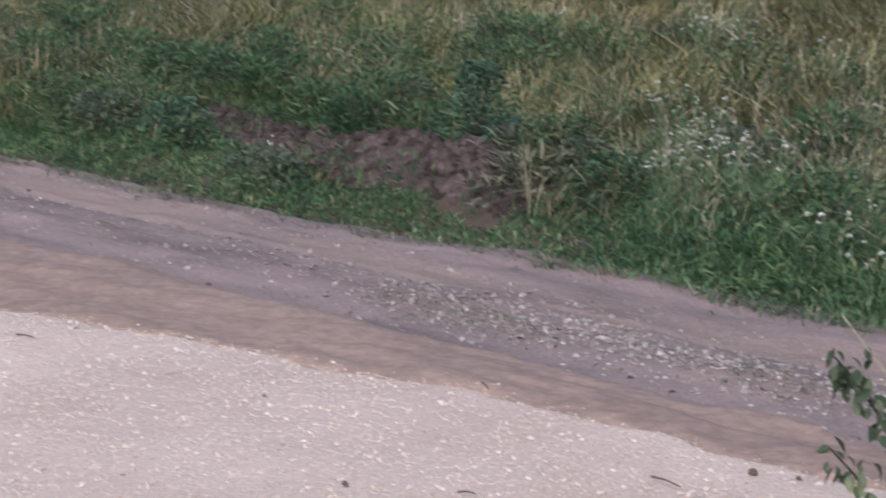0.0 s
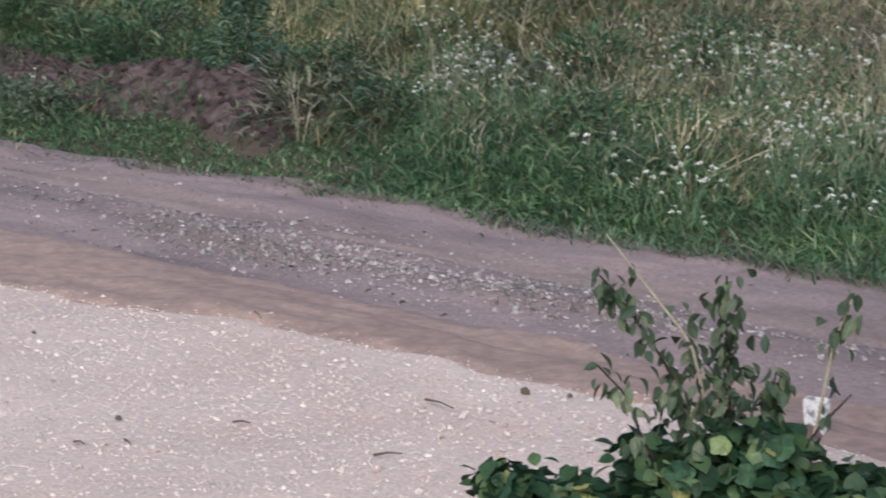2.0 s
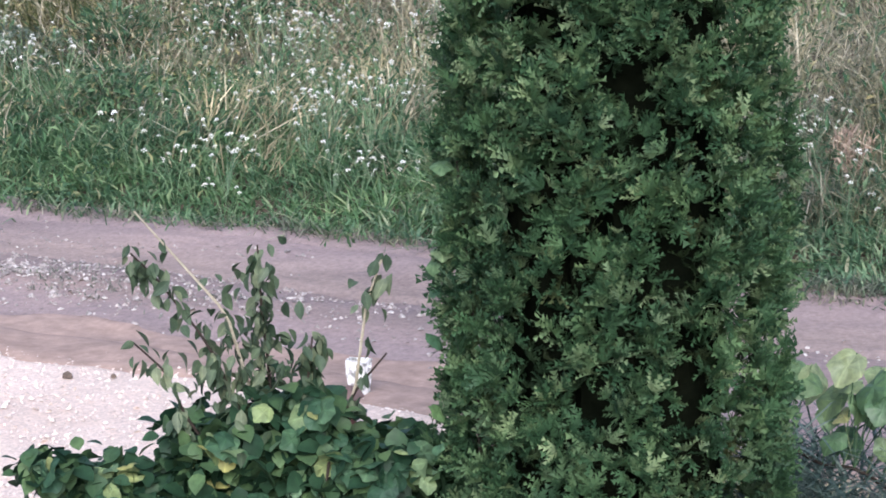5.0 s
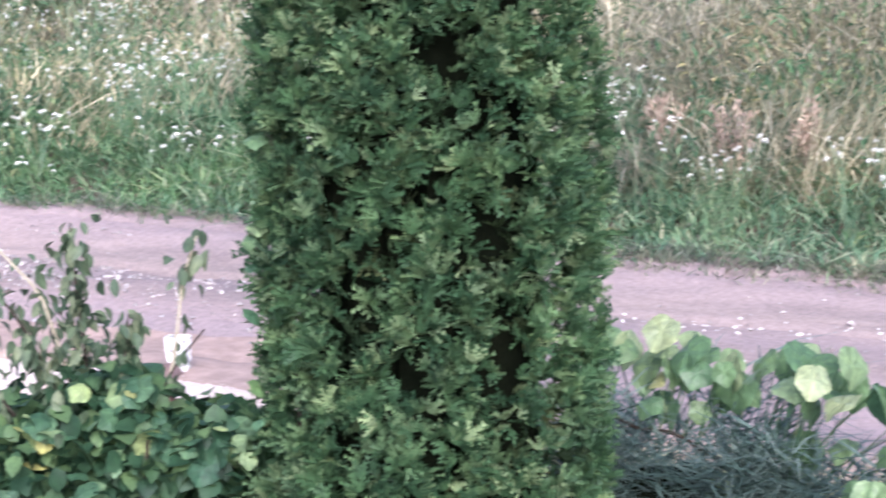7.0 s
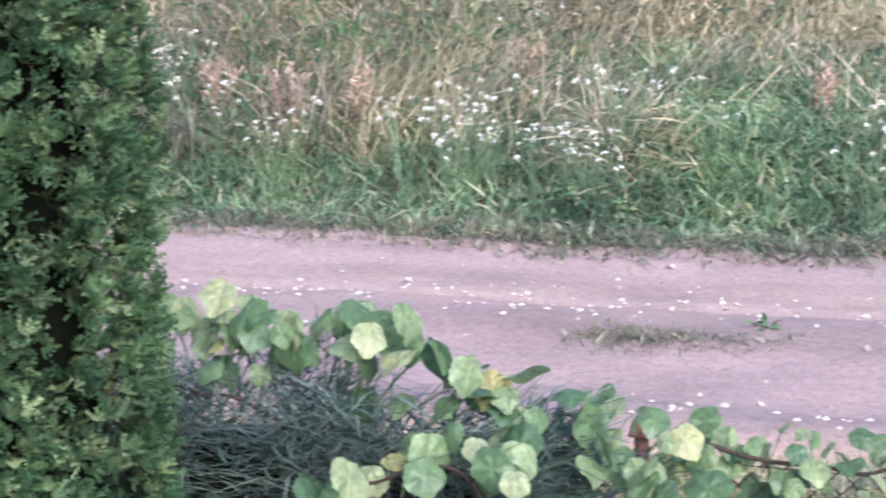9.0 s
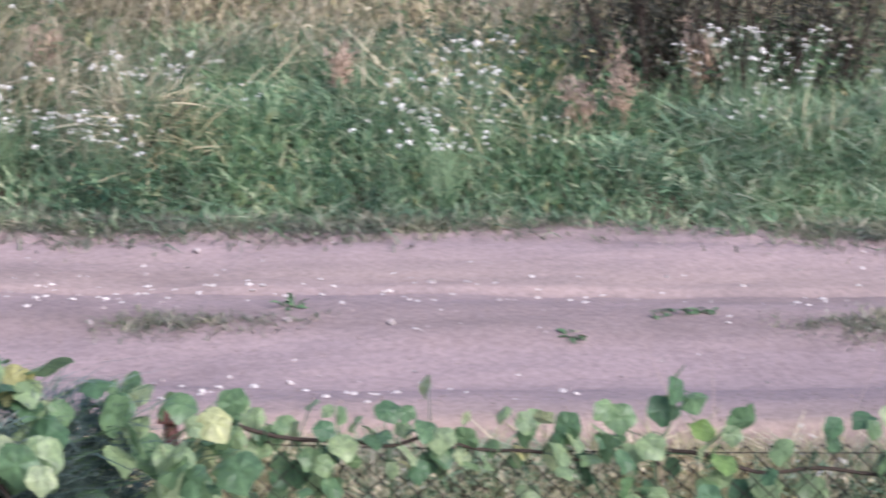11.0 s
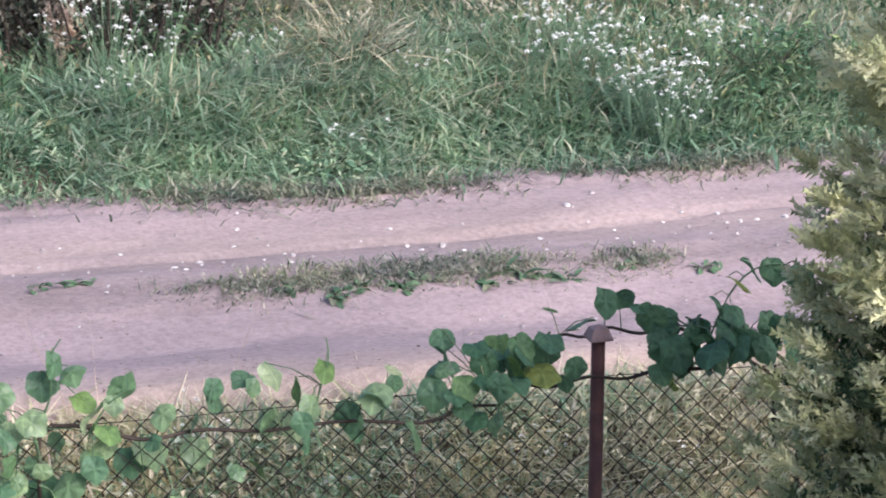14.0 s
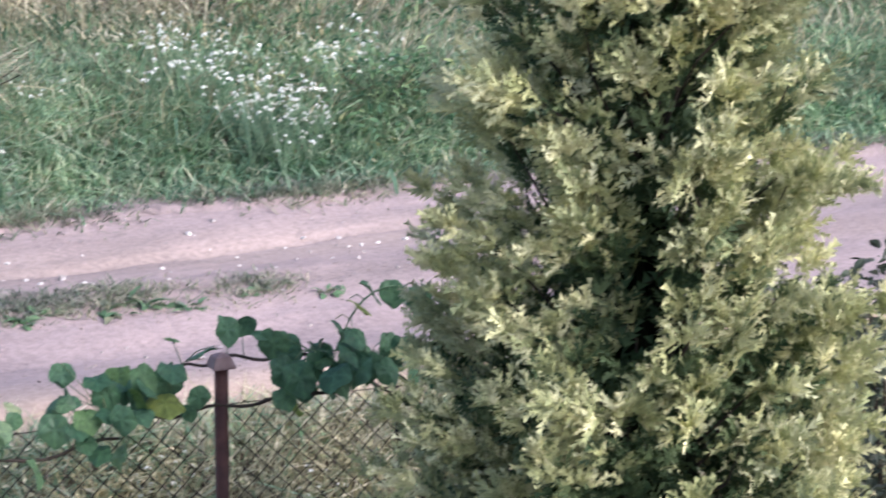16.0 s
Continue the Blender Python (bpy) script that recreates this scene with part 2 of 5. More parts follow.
def road_height(x, y):
    u = y - 8.95 + 0.06 * waves(x, 0 * y, 0.7, 14)
    rut = -0.045 * np.exp(-((u - 0.72) / 0.33) ** 2) - 0.05 * np.exp(-((u + 0.72) / 0.33) ** 2) + 0.02 * np.exp(-(u / 0.3) ** 2)
    edge = 7.98 + 0.09 * waves(x, 0 * y, 0.9, 17)
    crust = 0.020 * (1 - smooth01(y, edge - 0.02, edge + 0.03)) + 0.02 * smooth01(y, far_edge(x) - 0.22, far_edge(x) - 0.17)
    g = 9.52 + 0.17 * smooth01(x, 2.2, 3.3) + 0.13 * smooth01(x, 3.2, 5.0) + 0.05 * waves(x, 0 * y, 0.8, 18)
    groove = 0.022 * smooth01(y, g - 0.03, g + 0.03) - 0.018 * np.exp(-((y - g) / 0.05) ** 2)
    rough = smooth01(-x, 5.5, 8.5)
    ridges = (0.008 + 0.006 * rough) * waves(x * (0.15 + 0.2 * rough), y * 2.2, 5.0, 19) + 0.008 * rough * waves(x, y * 1.6, 5.0, 27)
    return 0.004 + rut + crust + groove + ridges + 0.012 * waves(x * 0.6, y * 1.6, 3.2, 15) + 0.005 * waves(x, y, 14.0, 16)


def gravel_edge(x):
    """The yard's border with the muddy track."""
    return 7.55 - 0.34 * np.clip(-x - 8.2, 0, 12) * smooth01(-x, 8.0, 9.5) * 0.8 + 0.13 * waves(x, 0 * x, 2.2, 21) + 0.03 * waves(x, 0 * x, 11.0, 22)


xs = np.concatenate([[-700, -300, -140, -80, -50, -38], np.arange(-32, 10.01, 0.18), [14, 20, 32, 50, 90, 200, 400, 700]])
ys = np.concatenate([[-700, -300, -120, -50, -20, -8, -2, 1], np.arange(3, 20.01, 0.17), [22, 25, 30, 40, 60, 100, 200, 400, 700]])
thing("ground", *grid(xs, ys, land), M_SOIL, "bare brown soil under the meadow and garden", "ground", "structure", smooth=True)

xs = np.arange(-34, 12.01, 0.09)
rows_ = np.linspace(0, 1, 90)
X, S = np.meshgrid(xs, rows_)
Y = near_edge(X) - 0.35 + (far_edge(X) + 0.25 - near_edge(X) + 0.35) * S
dip = -0.10 * smooth01(S, 0.96, 1.0) - 0.16 * (1 - smooth01(S, 0.0, 0.09))
_, t = grid(xs, rows_, lambda a, b: 0 * a)
road = thing("road", np.stack([X, Y, road_height(X, Y) + dip], -1).reshape(-1, 3), t, M_ROAD, "rutted pinkish packed-dirt farm track with scattered stones", "road", "structure", smooth=True)

def gravel_height(x, y):
    return 0.045 + 0.014 * waves(x, y, 2.0, 23) + 0.006 * waves(x, y, 9.0, 26) - 0.10 * smooth01(y - gravel_edge(x), -0.20, 0.0)


xs = np.arange(-30, -3.4, 0.07)
rows_ = np.concatenate([np.linspace(0, 0.955, 24), np.linspace(0.96, 1, 9)])
X, S = np.meshgrid(xs, rows_)
right = smooth01(-X, 3.6, 4.6)
Y = 2.2 + (gravel_edge(X) - 2.2) * S
_, t = grid(xs, rows_, lambda a, b: 0 * a)
yard = thing("gravel_yard", np.stack([X, Y, gravel_height(X, Y) - 0.8 * (1 - right)], -1).reshape(-1, 3), t, M_GRAVEL, "pale crushed limestone yard beside the track", "gravel", "structure", smooth=True)

# the soft wet track between the yard and the stony middle
xs = np.arange(-30, -3.0, 0.07)
rows_ = np.linspace(0, 1, 30)
X, S = np.meshgrid(xs, rows_)
lo = np.minimum(gravel_edge(X) - 0.42, 7.75)
hi = 8.42 - 0.05 * np.clip(-X - 9, 0, 9) + 0.12 * waves(X, 0 * X, 1.6, 24) + 0.05 * waves(X, 0 * X, 7.0, 25)
thin = smooth01(-X, 2.8, 4.4)
Y = lo + (hi - lo) * S * (0.3 + 0.7 * thin)
Z = road_height(X, Y) + 0.014 - 0.12 * (1 - smooth01(Y - gravel_edge(X), -0.34, -0.10)) - 0.05 * smooth01(S, 0.93, 1.0) - 0.06 * (1 - thin)
_, t = grid(xs, rows_, lambda a, b: 0 * a)
thing("muddy_track", np.stack([X, Y, Z], -1).reshape(-1, 3), t, M_MUD, "smooth wet brown mud in the wheel track", "mud", "structure", smooth=True)

# ---- more materials ----
M_BARK = earthy("grey_bark", [(0.3, (0.028, 0.022, 0.018)), (0.7, (0.07, 0.056, 0.046))], big=12.0, fine=80.0)
M_STICK = earthy("brown_twig", [(0.3, (0.10, 0.075, 0.06)), (0.7, (0.20, 0.16, 0.13))], big=12.0, fine=80.0)
M_PALE = earthy("pale_twig", [(0.3, (0.34, 0.30, 0.22)), (0.7, (0.50, 0.46, 0.36))], big=12.0, fine=80.0)
M_CLOD = earthy("dug_earth", [(0.3, (0.05, 0.039, 0.037)), (0.5, (0.132, 0.100, 0.096)), (0.72, (0.26, 0.20, 0.19))], big=9.0, fine=26.0, relief=1.0, depth=0.04)
M_STONE = earthy("white_limestone", [(0.3, (0.50, 0.46, 0.43)), (0.7, (0.72, 0.69, 0.66))], big=9.0, fine=60.0, rough=0.75)
M_VERGE = foliage("lush_grass", [(0.0, (0.090, 0.180, 0.118)), (0.45, (0.190, 0.325, 0.205)), (0.85, (0.345, 0.45, 0.305)), (1.0, (0.52, 0.53, 0.40))], patches=1.1, clear=0.38, lift=0.32)
M_STRAW = foliage("straw", [(0.0, (0.145, 0.17, 0.11)), (0.4, (0.315, 0.30, 0.205)), (0.78, (0.52, 0.465, 0.345)), (1.0, (0.77, 0.71, 0.57))], patches=0.9, clear=0.35, lift=0.35)
M_OLIVE = foliage("olive_meadow_grass", [(0.0, (0.048, 0.088, 0.038)), (0.4, (0.12, 0.145, 0.066)), (0.78, (0.31, 0.28, 0.155)), (1.0, (0.66, 0.58, 0.39))], patches=1.0, clear=0.22, lift=0.5)
M_DEEPGRASS = foliage("deep_green_grass", [(0.0, (0.058, 0.128, 0.066)), (0.45, (0.115, 0.225, 0.118)), (0.85, (0.21, 0.325, 0.185)), (1.0, (0.33, 0.40, 0.25))], patches=1.3, clear=0.3, lift=0.35)
M_TEAL = foliage("blue_green_weed", [(0.0, (0.045, 0.105, 0.072)), (0.6, (0.095, 0.185, 0.125)), (1.0, (0.18, 0.28, 0.19))], patches=2.0, clear=0.25)
M_WEED = foliage("weed_leaves", [(0.0, (0.045, 0.105, 0.062)), (0.5, (0.090, 0.175, 0.098)), (0.9, (0.175, 0.27, 0.15)), (1.0, (0.34, 0.34, 0.20))], patches=1.2, clear=0.3, lift=0.35)
M_GREYWEED = foliage("grey_weed", [(0.0, (0.08, 0.115, 0.085)), (1.0, (0.19, 0.23, 0.17))], patches=2.0, clear=0.25)
M_PETAL, nt, b = mat_base("white_petals", 0.6, 0.2)
nt.links.new(ramp(nt, [(0.2, (0.66, 0.66, 0.60)), (0.8, (0.86, 0.86, 0.84))], nt.nodes.new("ShaderNodeObjectInfo").outputs["Random"]), b.inputs["Base Color"])
M_DULL = foliage("trampled_grass", [(0.0, (0.105, 0.135, 0.095)), (0.5, (0.185, 0.21, 0.15)), (0.85, (0.29, 0.28, 0.23)), (1.0, (0.46, 0.44, 0.38))], patches=2.5, clear=0.3, lift=0.35)
M_RED = foliage("dry_dock", [(0.0, (0.33, 0.25, 0.20)), (1.0, (0.56, 0.44, 0.37))], patches=3.0)
M_TWIGLEAF = foliage("dark_twig_leaves", [(0.0, (0.04, 0.045, 0.036)), (0.7, (0.085, 0.085, 0.066)), (1.0, (0.20, 0.18, 0.14))], patches=2.0)
M_VINE = foliage("vine_leaf", [(0.0, (0.085, 0.175, 0.098)), (0.5, (0.17, 0.28, 0.145)), (0.85, (0.30, 0.40, 0.23)), (0.96, (0.385, 0.45, 0.27)), (1.0, (0.44, 0.44, 0.20))], patches=14.0, clear=0.4, lift=0.2, per_object=True, rough=0.4, spec=0.4)
# the vine leaf again in darker greens, with shade put into its colour
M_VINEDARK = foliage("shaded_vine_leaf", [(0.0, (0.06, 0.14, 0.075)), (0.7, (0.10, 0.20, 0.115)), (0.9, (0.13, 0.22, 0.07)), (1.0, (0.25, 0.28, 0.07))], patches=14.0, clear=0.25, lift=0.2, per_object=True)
M_BUSH = foliage("bush_leaf", [(0.0, (0.034, 0.088, 0.054)), (0.45, (0.066, 0.14, 0.082)), (0.85, (0.135, 0.225, 0.135)), (0.95, (0.25, 0.33, 0.155)), (1.0, (0.42, 0.42, 0.16))], patches=14.0, clear=0.22, lift=0.3, per_object=True)
M_SAPLING = foliage("sapling_leaf", [(0.0, (0.05, 0.085, 0.055)), (0.6, (0.095, 0.14, 0.09)), (1.0, (0.19, 0.23, 0.15))], patches=14.0, clear=0.2, lift=0.2, per_object=True)
M_JUNIPER = foliage("blue_juniper", [(0.0, (0.04, 0.075, 0.068)), (0.6, (0.085, 0.135, 0.125)), (1.0, (0.18, 0.24, 0.225))], patches=4.0, clear=0.1)
M_DARKBUSH = foliage("dark_bush", [(0.0, (0.03, 0.045, 0.035)), (0.7, (0.07, 0.09, 0.07)), (1.0, (0.22, 0.23, 0.20))], patches=4.0, clear=0.15)
M_RUST, nt, b = mat_base("rusty_paint", 0.6, 0.3)
nt.links.new(ramp(nt, [(0.35, (0.05, 0.020, 0.017)), (0.7, (0.11, 0.045, 0.035))], noise_tex(nt, 14.0, 6.0)), b.inputs["Base Color"])
bump(nt, b, noise_tex(nt, 90.0, 4.0), 0.3, 0.003)
M_CAP, nt, b = mat_base("faded_cap", 0.7, 0.3)
nt.links.new(ramp(nt, [(0.35, (0.20, 0.13, 0.12)), (0.7, (0.30, 0.21, 0.20))], noise_tex(nt, 25.0, 5.0)), b.inputs["Base Color"])
M_WIRE, nt, b = mat_base("rusty_wire", 0.6, 0.4)
nt.links.new(ramp(nt, [(0.35, (0.014, 0.011, 0.010)), (0.7, (0.045, 0.035, 0.030))], noise_tex(nt, 20.0, 4.0)), b.inputs["Base Color"])
b.inputs["Metallic"].default_value = 0.3
M_WHITE, nt, b = mat_base("white_plastic", 0.5, 0.4)
nt.links.new(ramp(nt, [(0.42, (0.28, 0.28, 0.27)), (0.5, (0.80, 0.80, 0.79)), (0.7, (0.86, 0.86, 0.85))], noise_tex(nt, 22.0, 3.0)), b.inputs["Base Color"])

# ---- leaf shapes ----


def oval_leaf(wide=0.5, fold=0.35, droop=0.3):
    v, t = [], []
    prof = [0.0, 0.75, 1.0, 0.72, 0.0]
    for i, w in enumerate(prof):
        yy = i / 4
        v.append((0, yy, -droop * yy * yy))
    for s in (-1, 1):
        k = len(v)
        for i in (1, 2, 3):
            x_ = s * prof[i] * wide / 2
            v.append((x_, i / 4, -droop * (i / 4) ** 2 + fold * abs(x_)))
        a = [0, k, k + 1, k + 2, 4]
        for i in range(4):
            quad = [(i, i + 1, a[i + 1]), (i, a[i + 1], a[i])]
            for q in quad:
                if len(set(q)) == 3:
                    t.append(q if s < 0 else q[::-1])
    return np.array(v, float), np.array(t)


def round_leaf(seed, lobes=0.05, cup=0.5, n=36):
    """A broad, toothed, heart-shaped leaf with a notch at its stalk, folded and waved a little."""
    r = np.random.default_rng(seed)
    th = np.linspace(-math.pi * 0.95, math.pi * 0.95, n)
    rad = 0.5 * (1 + lobes * np.cos(th * 5 + r.normal(0, 0.25)) + 0.05 * np.cos(th * 2 + r.uniform(0, 6)) + 0.09 * np.exp(-(th / 0.3) ** 2) + 0.022 * (-1) ** np.arange(n) + r.normal(0, 0.016, n)) * (1.0 - 0.06 * np.abs(th) / math.pi)
    fold, wave, turn = r.uniform(0.0, 0.35), r.uniform(0.06, 0.16), r.uniform(0, 6)

    def lie(x_, y_, q):
        return -cup * (x_ ** 2 + 0.8 * (y_ - 0.42) ** 2) + fold * np.abs(x_) + wave * np.sin(np.arctan2(x_, y_ - 0.42) * 3 + turn) * q * rad

    rings = []
    for q in (1.0, 0.66, 0.33):
        x_, y_ = rad * np.sin(th) * q, 0.42 + rad * np.cos(th) * q
        rings.append(np.stack([x_, y_, lie(x_, y_, q * q) + (0.02 * np.cos(th * 5) if q < 1 else 0)], -1))
    v = np.concatenate([[(0, 0.0, -0.04), (0, 0.42, 0.0)]] + rings)
    t = []
    for i in range(n - 1):
        a, b_, c, d, e, f = 2 + i, 3 + i, 2 + n + i, 3 + n + i, 2 + 2 * n + i, 3 + 2 * n + i
        t += [(a, c, b_), (b_, c, d), (c, e, d), (d, e, f), (e, 1, f)]
    t += [(0, 1, 2 + 2 * n), (0, 2 + 2 * n, 2 + n), (0, 2 + n, 2), (0, 1 + 3 * n, 1), (0, 1 + 2 * n, 1 + 3 * n), (0, 1 + n, 1 + 2 * n)]
    return v, np.array(t)


def leaf_matrix(p, az, tilt, spin, size):
    m = Matrix(turns_of(np.array([az]), np.array([tilt]), np.array([spin]), np.array([size]))[0].tolist()).to_4x4()
    m.translation = Vector([float(a) for a in p])
    return m


def hang(name, mesh, parent, p, az, tilt, spin, size):
    """One leaf or piece as a part of its plant; p from the plant's own base."""
    ob = new(name, mesh)
    ob.parent = parent
    ob.matrix_basis = leaf_matrix(p, az, tilt, spin, size)
    return ob


ROUND = [mesh_of("vine_leaf", *round_leaf(s), M_VINE, True) for s in range(5)]
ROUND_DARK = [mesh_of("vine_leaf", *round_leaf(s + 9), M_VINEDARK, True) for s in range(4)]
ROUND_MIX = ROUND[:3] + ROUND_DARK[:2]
ROUND_BUSH = [mesh_of("bush_leaf", *round_leaf(s + 20, 0.05, 0.6, 24), M_BUSH, True) for s in range(5)]
OVAL_SAP = [mesh_of("twig_leaf", *oval_leaf(0.55, 0.5, d), M_SAPLING, True) for d in (0.15, 0.3, 0.5)]

# ---- the dug bank ----


def dirt_line(x):
    return 11.72 + 0.12 * np.clip(-x - 14.0, -4, 6)


def in_dirt(x, y, grow=0.0):
    k = 0.46 + 0.16 * waves(x, y, 2.4, 61) + grow
    return (x > -18.7 - grow) & (x < -12.5 + grow) & (np.abs(y - dirt_line(x) + 0.12) < k)


# ---- grass ----


def in_shrub(x, y):
    return ((x - 1.25) / 0.95) ** 2 + ((y - 12.2) / 0.6) ** 2 < 1.0


def in_view(x, y):
    return (x > -1.95 * y - 0.5) & (x < 0.72 * y + 0.8)


def meadow_points(n, y0, y1, power=1.6):
    y = y0 + (y1 - y0) * RNG.random(n) ** power
    x = RNG.uniform(-34, 14, n)
    k = in_view(x, y)
    return x[k], y[k]


def grass(name, x, y, z, h, w, lean, curl, material, label, spread_h=(0.45, 1.3), along=None):
    n = len(x)
    v, t = blades(x, y, z, RNG.uniform(0, 2 * np.pi, n) if along is None else along, h * RNG.uniform(*spread_h, n), np.abs(RNG.normal(0, lean, n)), w * RNG.uniform(0.5, 1.4, n), np.abs(RNG.normal(0, curl, n)))
    return thing(name, v, t, material, label, "grass", "stuff")


def small_leaf(wide):
    return np.array([(0, 0, 0), (-wide / 2, 0.5, 0.10), (wide / 2, 0.5, 0.10), (0, 0.55, -0.06), (0, 1.0, -0.25)], float), np.array([(0, 3, 1), (0, 2, 3), (1, 3, 4), (3, 2, 4)])


def leaf_litter(name, x, y, z, size, material, label, wide=0.5, flat=0.4, category="weeds"):
    n = len(x)
    tv, tt = small_leaf(wide)
    m = turns_of(RNG.uniform(0, 2 * np.pi, n), RNG.normal(flat, 0.45, n), RNG.normal(0, 0.6, n), size * RNG.uniform(0.5, 1.4, n))
    v, t = spread(tv, tt, m, np.stack([x, y, z], -1))
    return thing(name, v, t, material, label, category, "stuff")


x, y = meadow_points(225000, 10.05, 13.2, 0.85)
k = (y > far_edge(x) + RNG.normal(0.0, 0.12, len(x))) & ~(in_dirt(x, y) & (RNG.random(len(x)) > 0.07))
x, y = x[k], y[k]
low = 1 - 0.6 * smooth01(-x, 10.8, 12.0) * (1 - smooth01(-x, 19.2, 20.5)) * (1 - smooth01(y, 11.4, 12.0))
z = np.where(y < far_edge(x) + 0.1, np.maximum(land(x, y), road_height(x, y) - 0.02), land(x, y))
hh = low * (0.09 + 0.11 * smooth01(y, 10.5, 11.5) + 0.04 * waves(x, y, 1.7, 33))
west = x + RNG.normal(0, 0.7, len(x)) < -6.6
grass("verge_grass", x[~west], y[~west], z[~west], hh[~west], 0.0165, 0.75, 0.95, M_VERGE, "lush green grass along the roadside verge")
grass("verge_grass", x[west], y[west], z[west], hh[west], 0.0165, 0.75, 0.95, M_DEEPGRASS, "deep green grass along the roadside verge")
x, y = meadow_points(175000, 11.2, 21.0, 1.6)
k = (waves(x, y, 0.9, 31) * 0.8 + (y - 12.0 + 0.45 * smooth01(x, 1.8, 3.0)) * 0.8 + RNG.normal(0, 0.5, len(x)) > 0) & ~in_dirt(x, y, 0.1) & ~in_shrub(x, y)
x, y = x[k], y[k]
comb = 2.6 * waves(x, y, 0.9, 131) + RNG.normal(0, 0.9, len(x))
tall = (1 - 0.4 * smooth01(x, 1.5, 2.3) * (1 - smooth01(y, 12.0, 13.0))) * (0.38 + 0.12 * waves(x, y, 0.8, 34) + 0.14 * waves(x, y, 3.4, 134))
left = x + 0.8 * waves(x, y, 0.7, 135) + RNG.normal(0, 0.8, len(x)) < -12.2
grass("dry_meadow_grass", x[~left], y[~left], land(x, y)[~left], tall[~left], 0.0115, 0.7, 0.85, M_STRAW, "tall dry straw-coloured meadow grass", along=comb[~left])
grass("olive_meadow_grass", x[left], y[left], land(x, y)[left], tall[left], 0.0125, 0.7, 0.85, M_OLIVE, "tall olive and straw meadow grass in tangled clumps", along=comb[left])
x, y = meadow_points(9000, 11.4, 18.0, 1.2)
k = (waves(x, y, 0.7, 35) + (y - 12.3) > -0.2) & ~in_dirt(x, y, 0.2) & ~in_shrub(x, y + 0.4) & ~in_shrub(x, y)
x, y = x[k], y[k]
grass("pale_grass_stalk", x, y, land(x, y), 0.62 + 0 * x, 0.006, 0.75, 0.45, M_PALE, "thin pale dead grass stalks leaning in the meadow", (0.5, 1.2))
x, y = meadow_points(42000, 11.6, 19.0, 1.5)
k = (waves(x, y, 0.8, 150) + (y - 12.2) > -0.3) & (RNG.random(len(x)) < 0.35 + 0.65 * smooth01(x, -12.0, -9.5)) & ~in_dirt(x, y, 0.2) & ~in_shrub(x, y)
x, y = x[k], y[k]
k = waves(x, y, 1.1, 151) + RNG.normal(0, 0.4, len(x)) > -0.1
for k, mat, word in ((k, M_OLIVE, "olive-brown"), (~k, M_STRAW, "straw-coloured")):
    leaf_litter("grass_seed_heads", x[k], y[k], land(x, y)[k] + 0.12 + RNG.random(k.sum()) * 0.34, 0.055, mat, word + " seed heads among the meadow grass", 0.3, 0.7, "grass")
x, y = meadow_points(82000, 10.5, 16.5, 1.3)
k = (waves(x, y, 1.5, 36) + 0.5 * waves(x, y, 5.0, 37) > 0.05) & ~in_dirt(x, y, -0.15)
x, y = x[k], y[k]
leaf_litter("meadow_weeds", x, y, land(x, y) + RNG.random(len(x)) ** 1.3 * (0.10 + 0.34 * smooth01(y, 10.6, 11.6)) * low.mean(), 0.085, M_WEED, "dark green narrow-leaved weeds among the grass", 0.24, 0.9)
M_LUSH = foliage("bright_lush_grass", [(0.0, (0.185, 0.315, 0.205)), (0.45, (0.30, 0.44, 0.295)), (0.8, (0.44, 0.53, 0.39)), (1.0, (0.64, 0.61, 0.49))], patches=1.5, clear=0.42, lift=0.25)
x, y = RNG.uniform(0.9, 7.6, 34000), RNG.uniform(10.5, 12.2, 34000)
k = (waves(x, y, 1.6, 137) + RNG.normal(0, 0.4, len(x)) > -0.35) & ~in_shrub(x, y) & in_view(x, y)
x, y = x[k], y[k]
grass("lush_verge_tufts", x, y, land(x, y) + 0.02, 0.13 + 0.10 * smooth01(y, 10.7, 11.6), 0.015, 0.7, 1.1, M_LUSH, "bright fresh green grass tufts in the verge")
x = RNG.uniform(-24, 8, 16000)
y = far_edge(x) + RNG.normal(0.03, 0.11, len(x))
k = (y < 10.95) & (waves(x, 0 * x, 3.0, 40) + RNG.normal(0, 0.7, len(x)) > -0.2)
x, y = x[k], y[k]
grass("dead_edge_grass", x, y, np.maximum(land(x, y), np.where(y < far_edge(x), road_height(x, y), -1)) - 0.004, 0.095 + 0 * x, 0.008, 1.0, 1.0, M_DULL, "short dead grass fringe where the verge meets the track")
x = RNG.uniform(-6, 7.5, 20000)
y = far_edge(x) - 0.02 + RNG.normal(0.0, 0.13, len(x))
k = (waves(x, y, 2.2, 140) + 0.6 * waves(x, y, 7.0, 141) + RNG.normal(0, 0.35, len(x)) > -0.25)
x, y = x[k], y[k]
grass("trampled_edge_grass", x, y, np.maximum(land(x, y), road_height(x, y)) - 0.004, 0.06 + 0 * x, 0.010, 1.0, 1.0, M_DULL, "low trampled olive-brown grass at the foot of the verge")
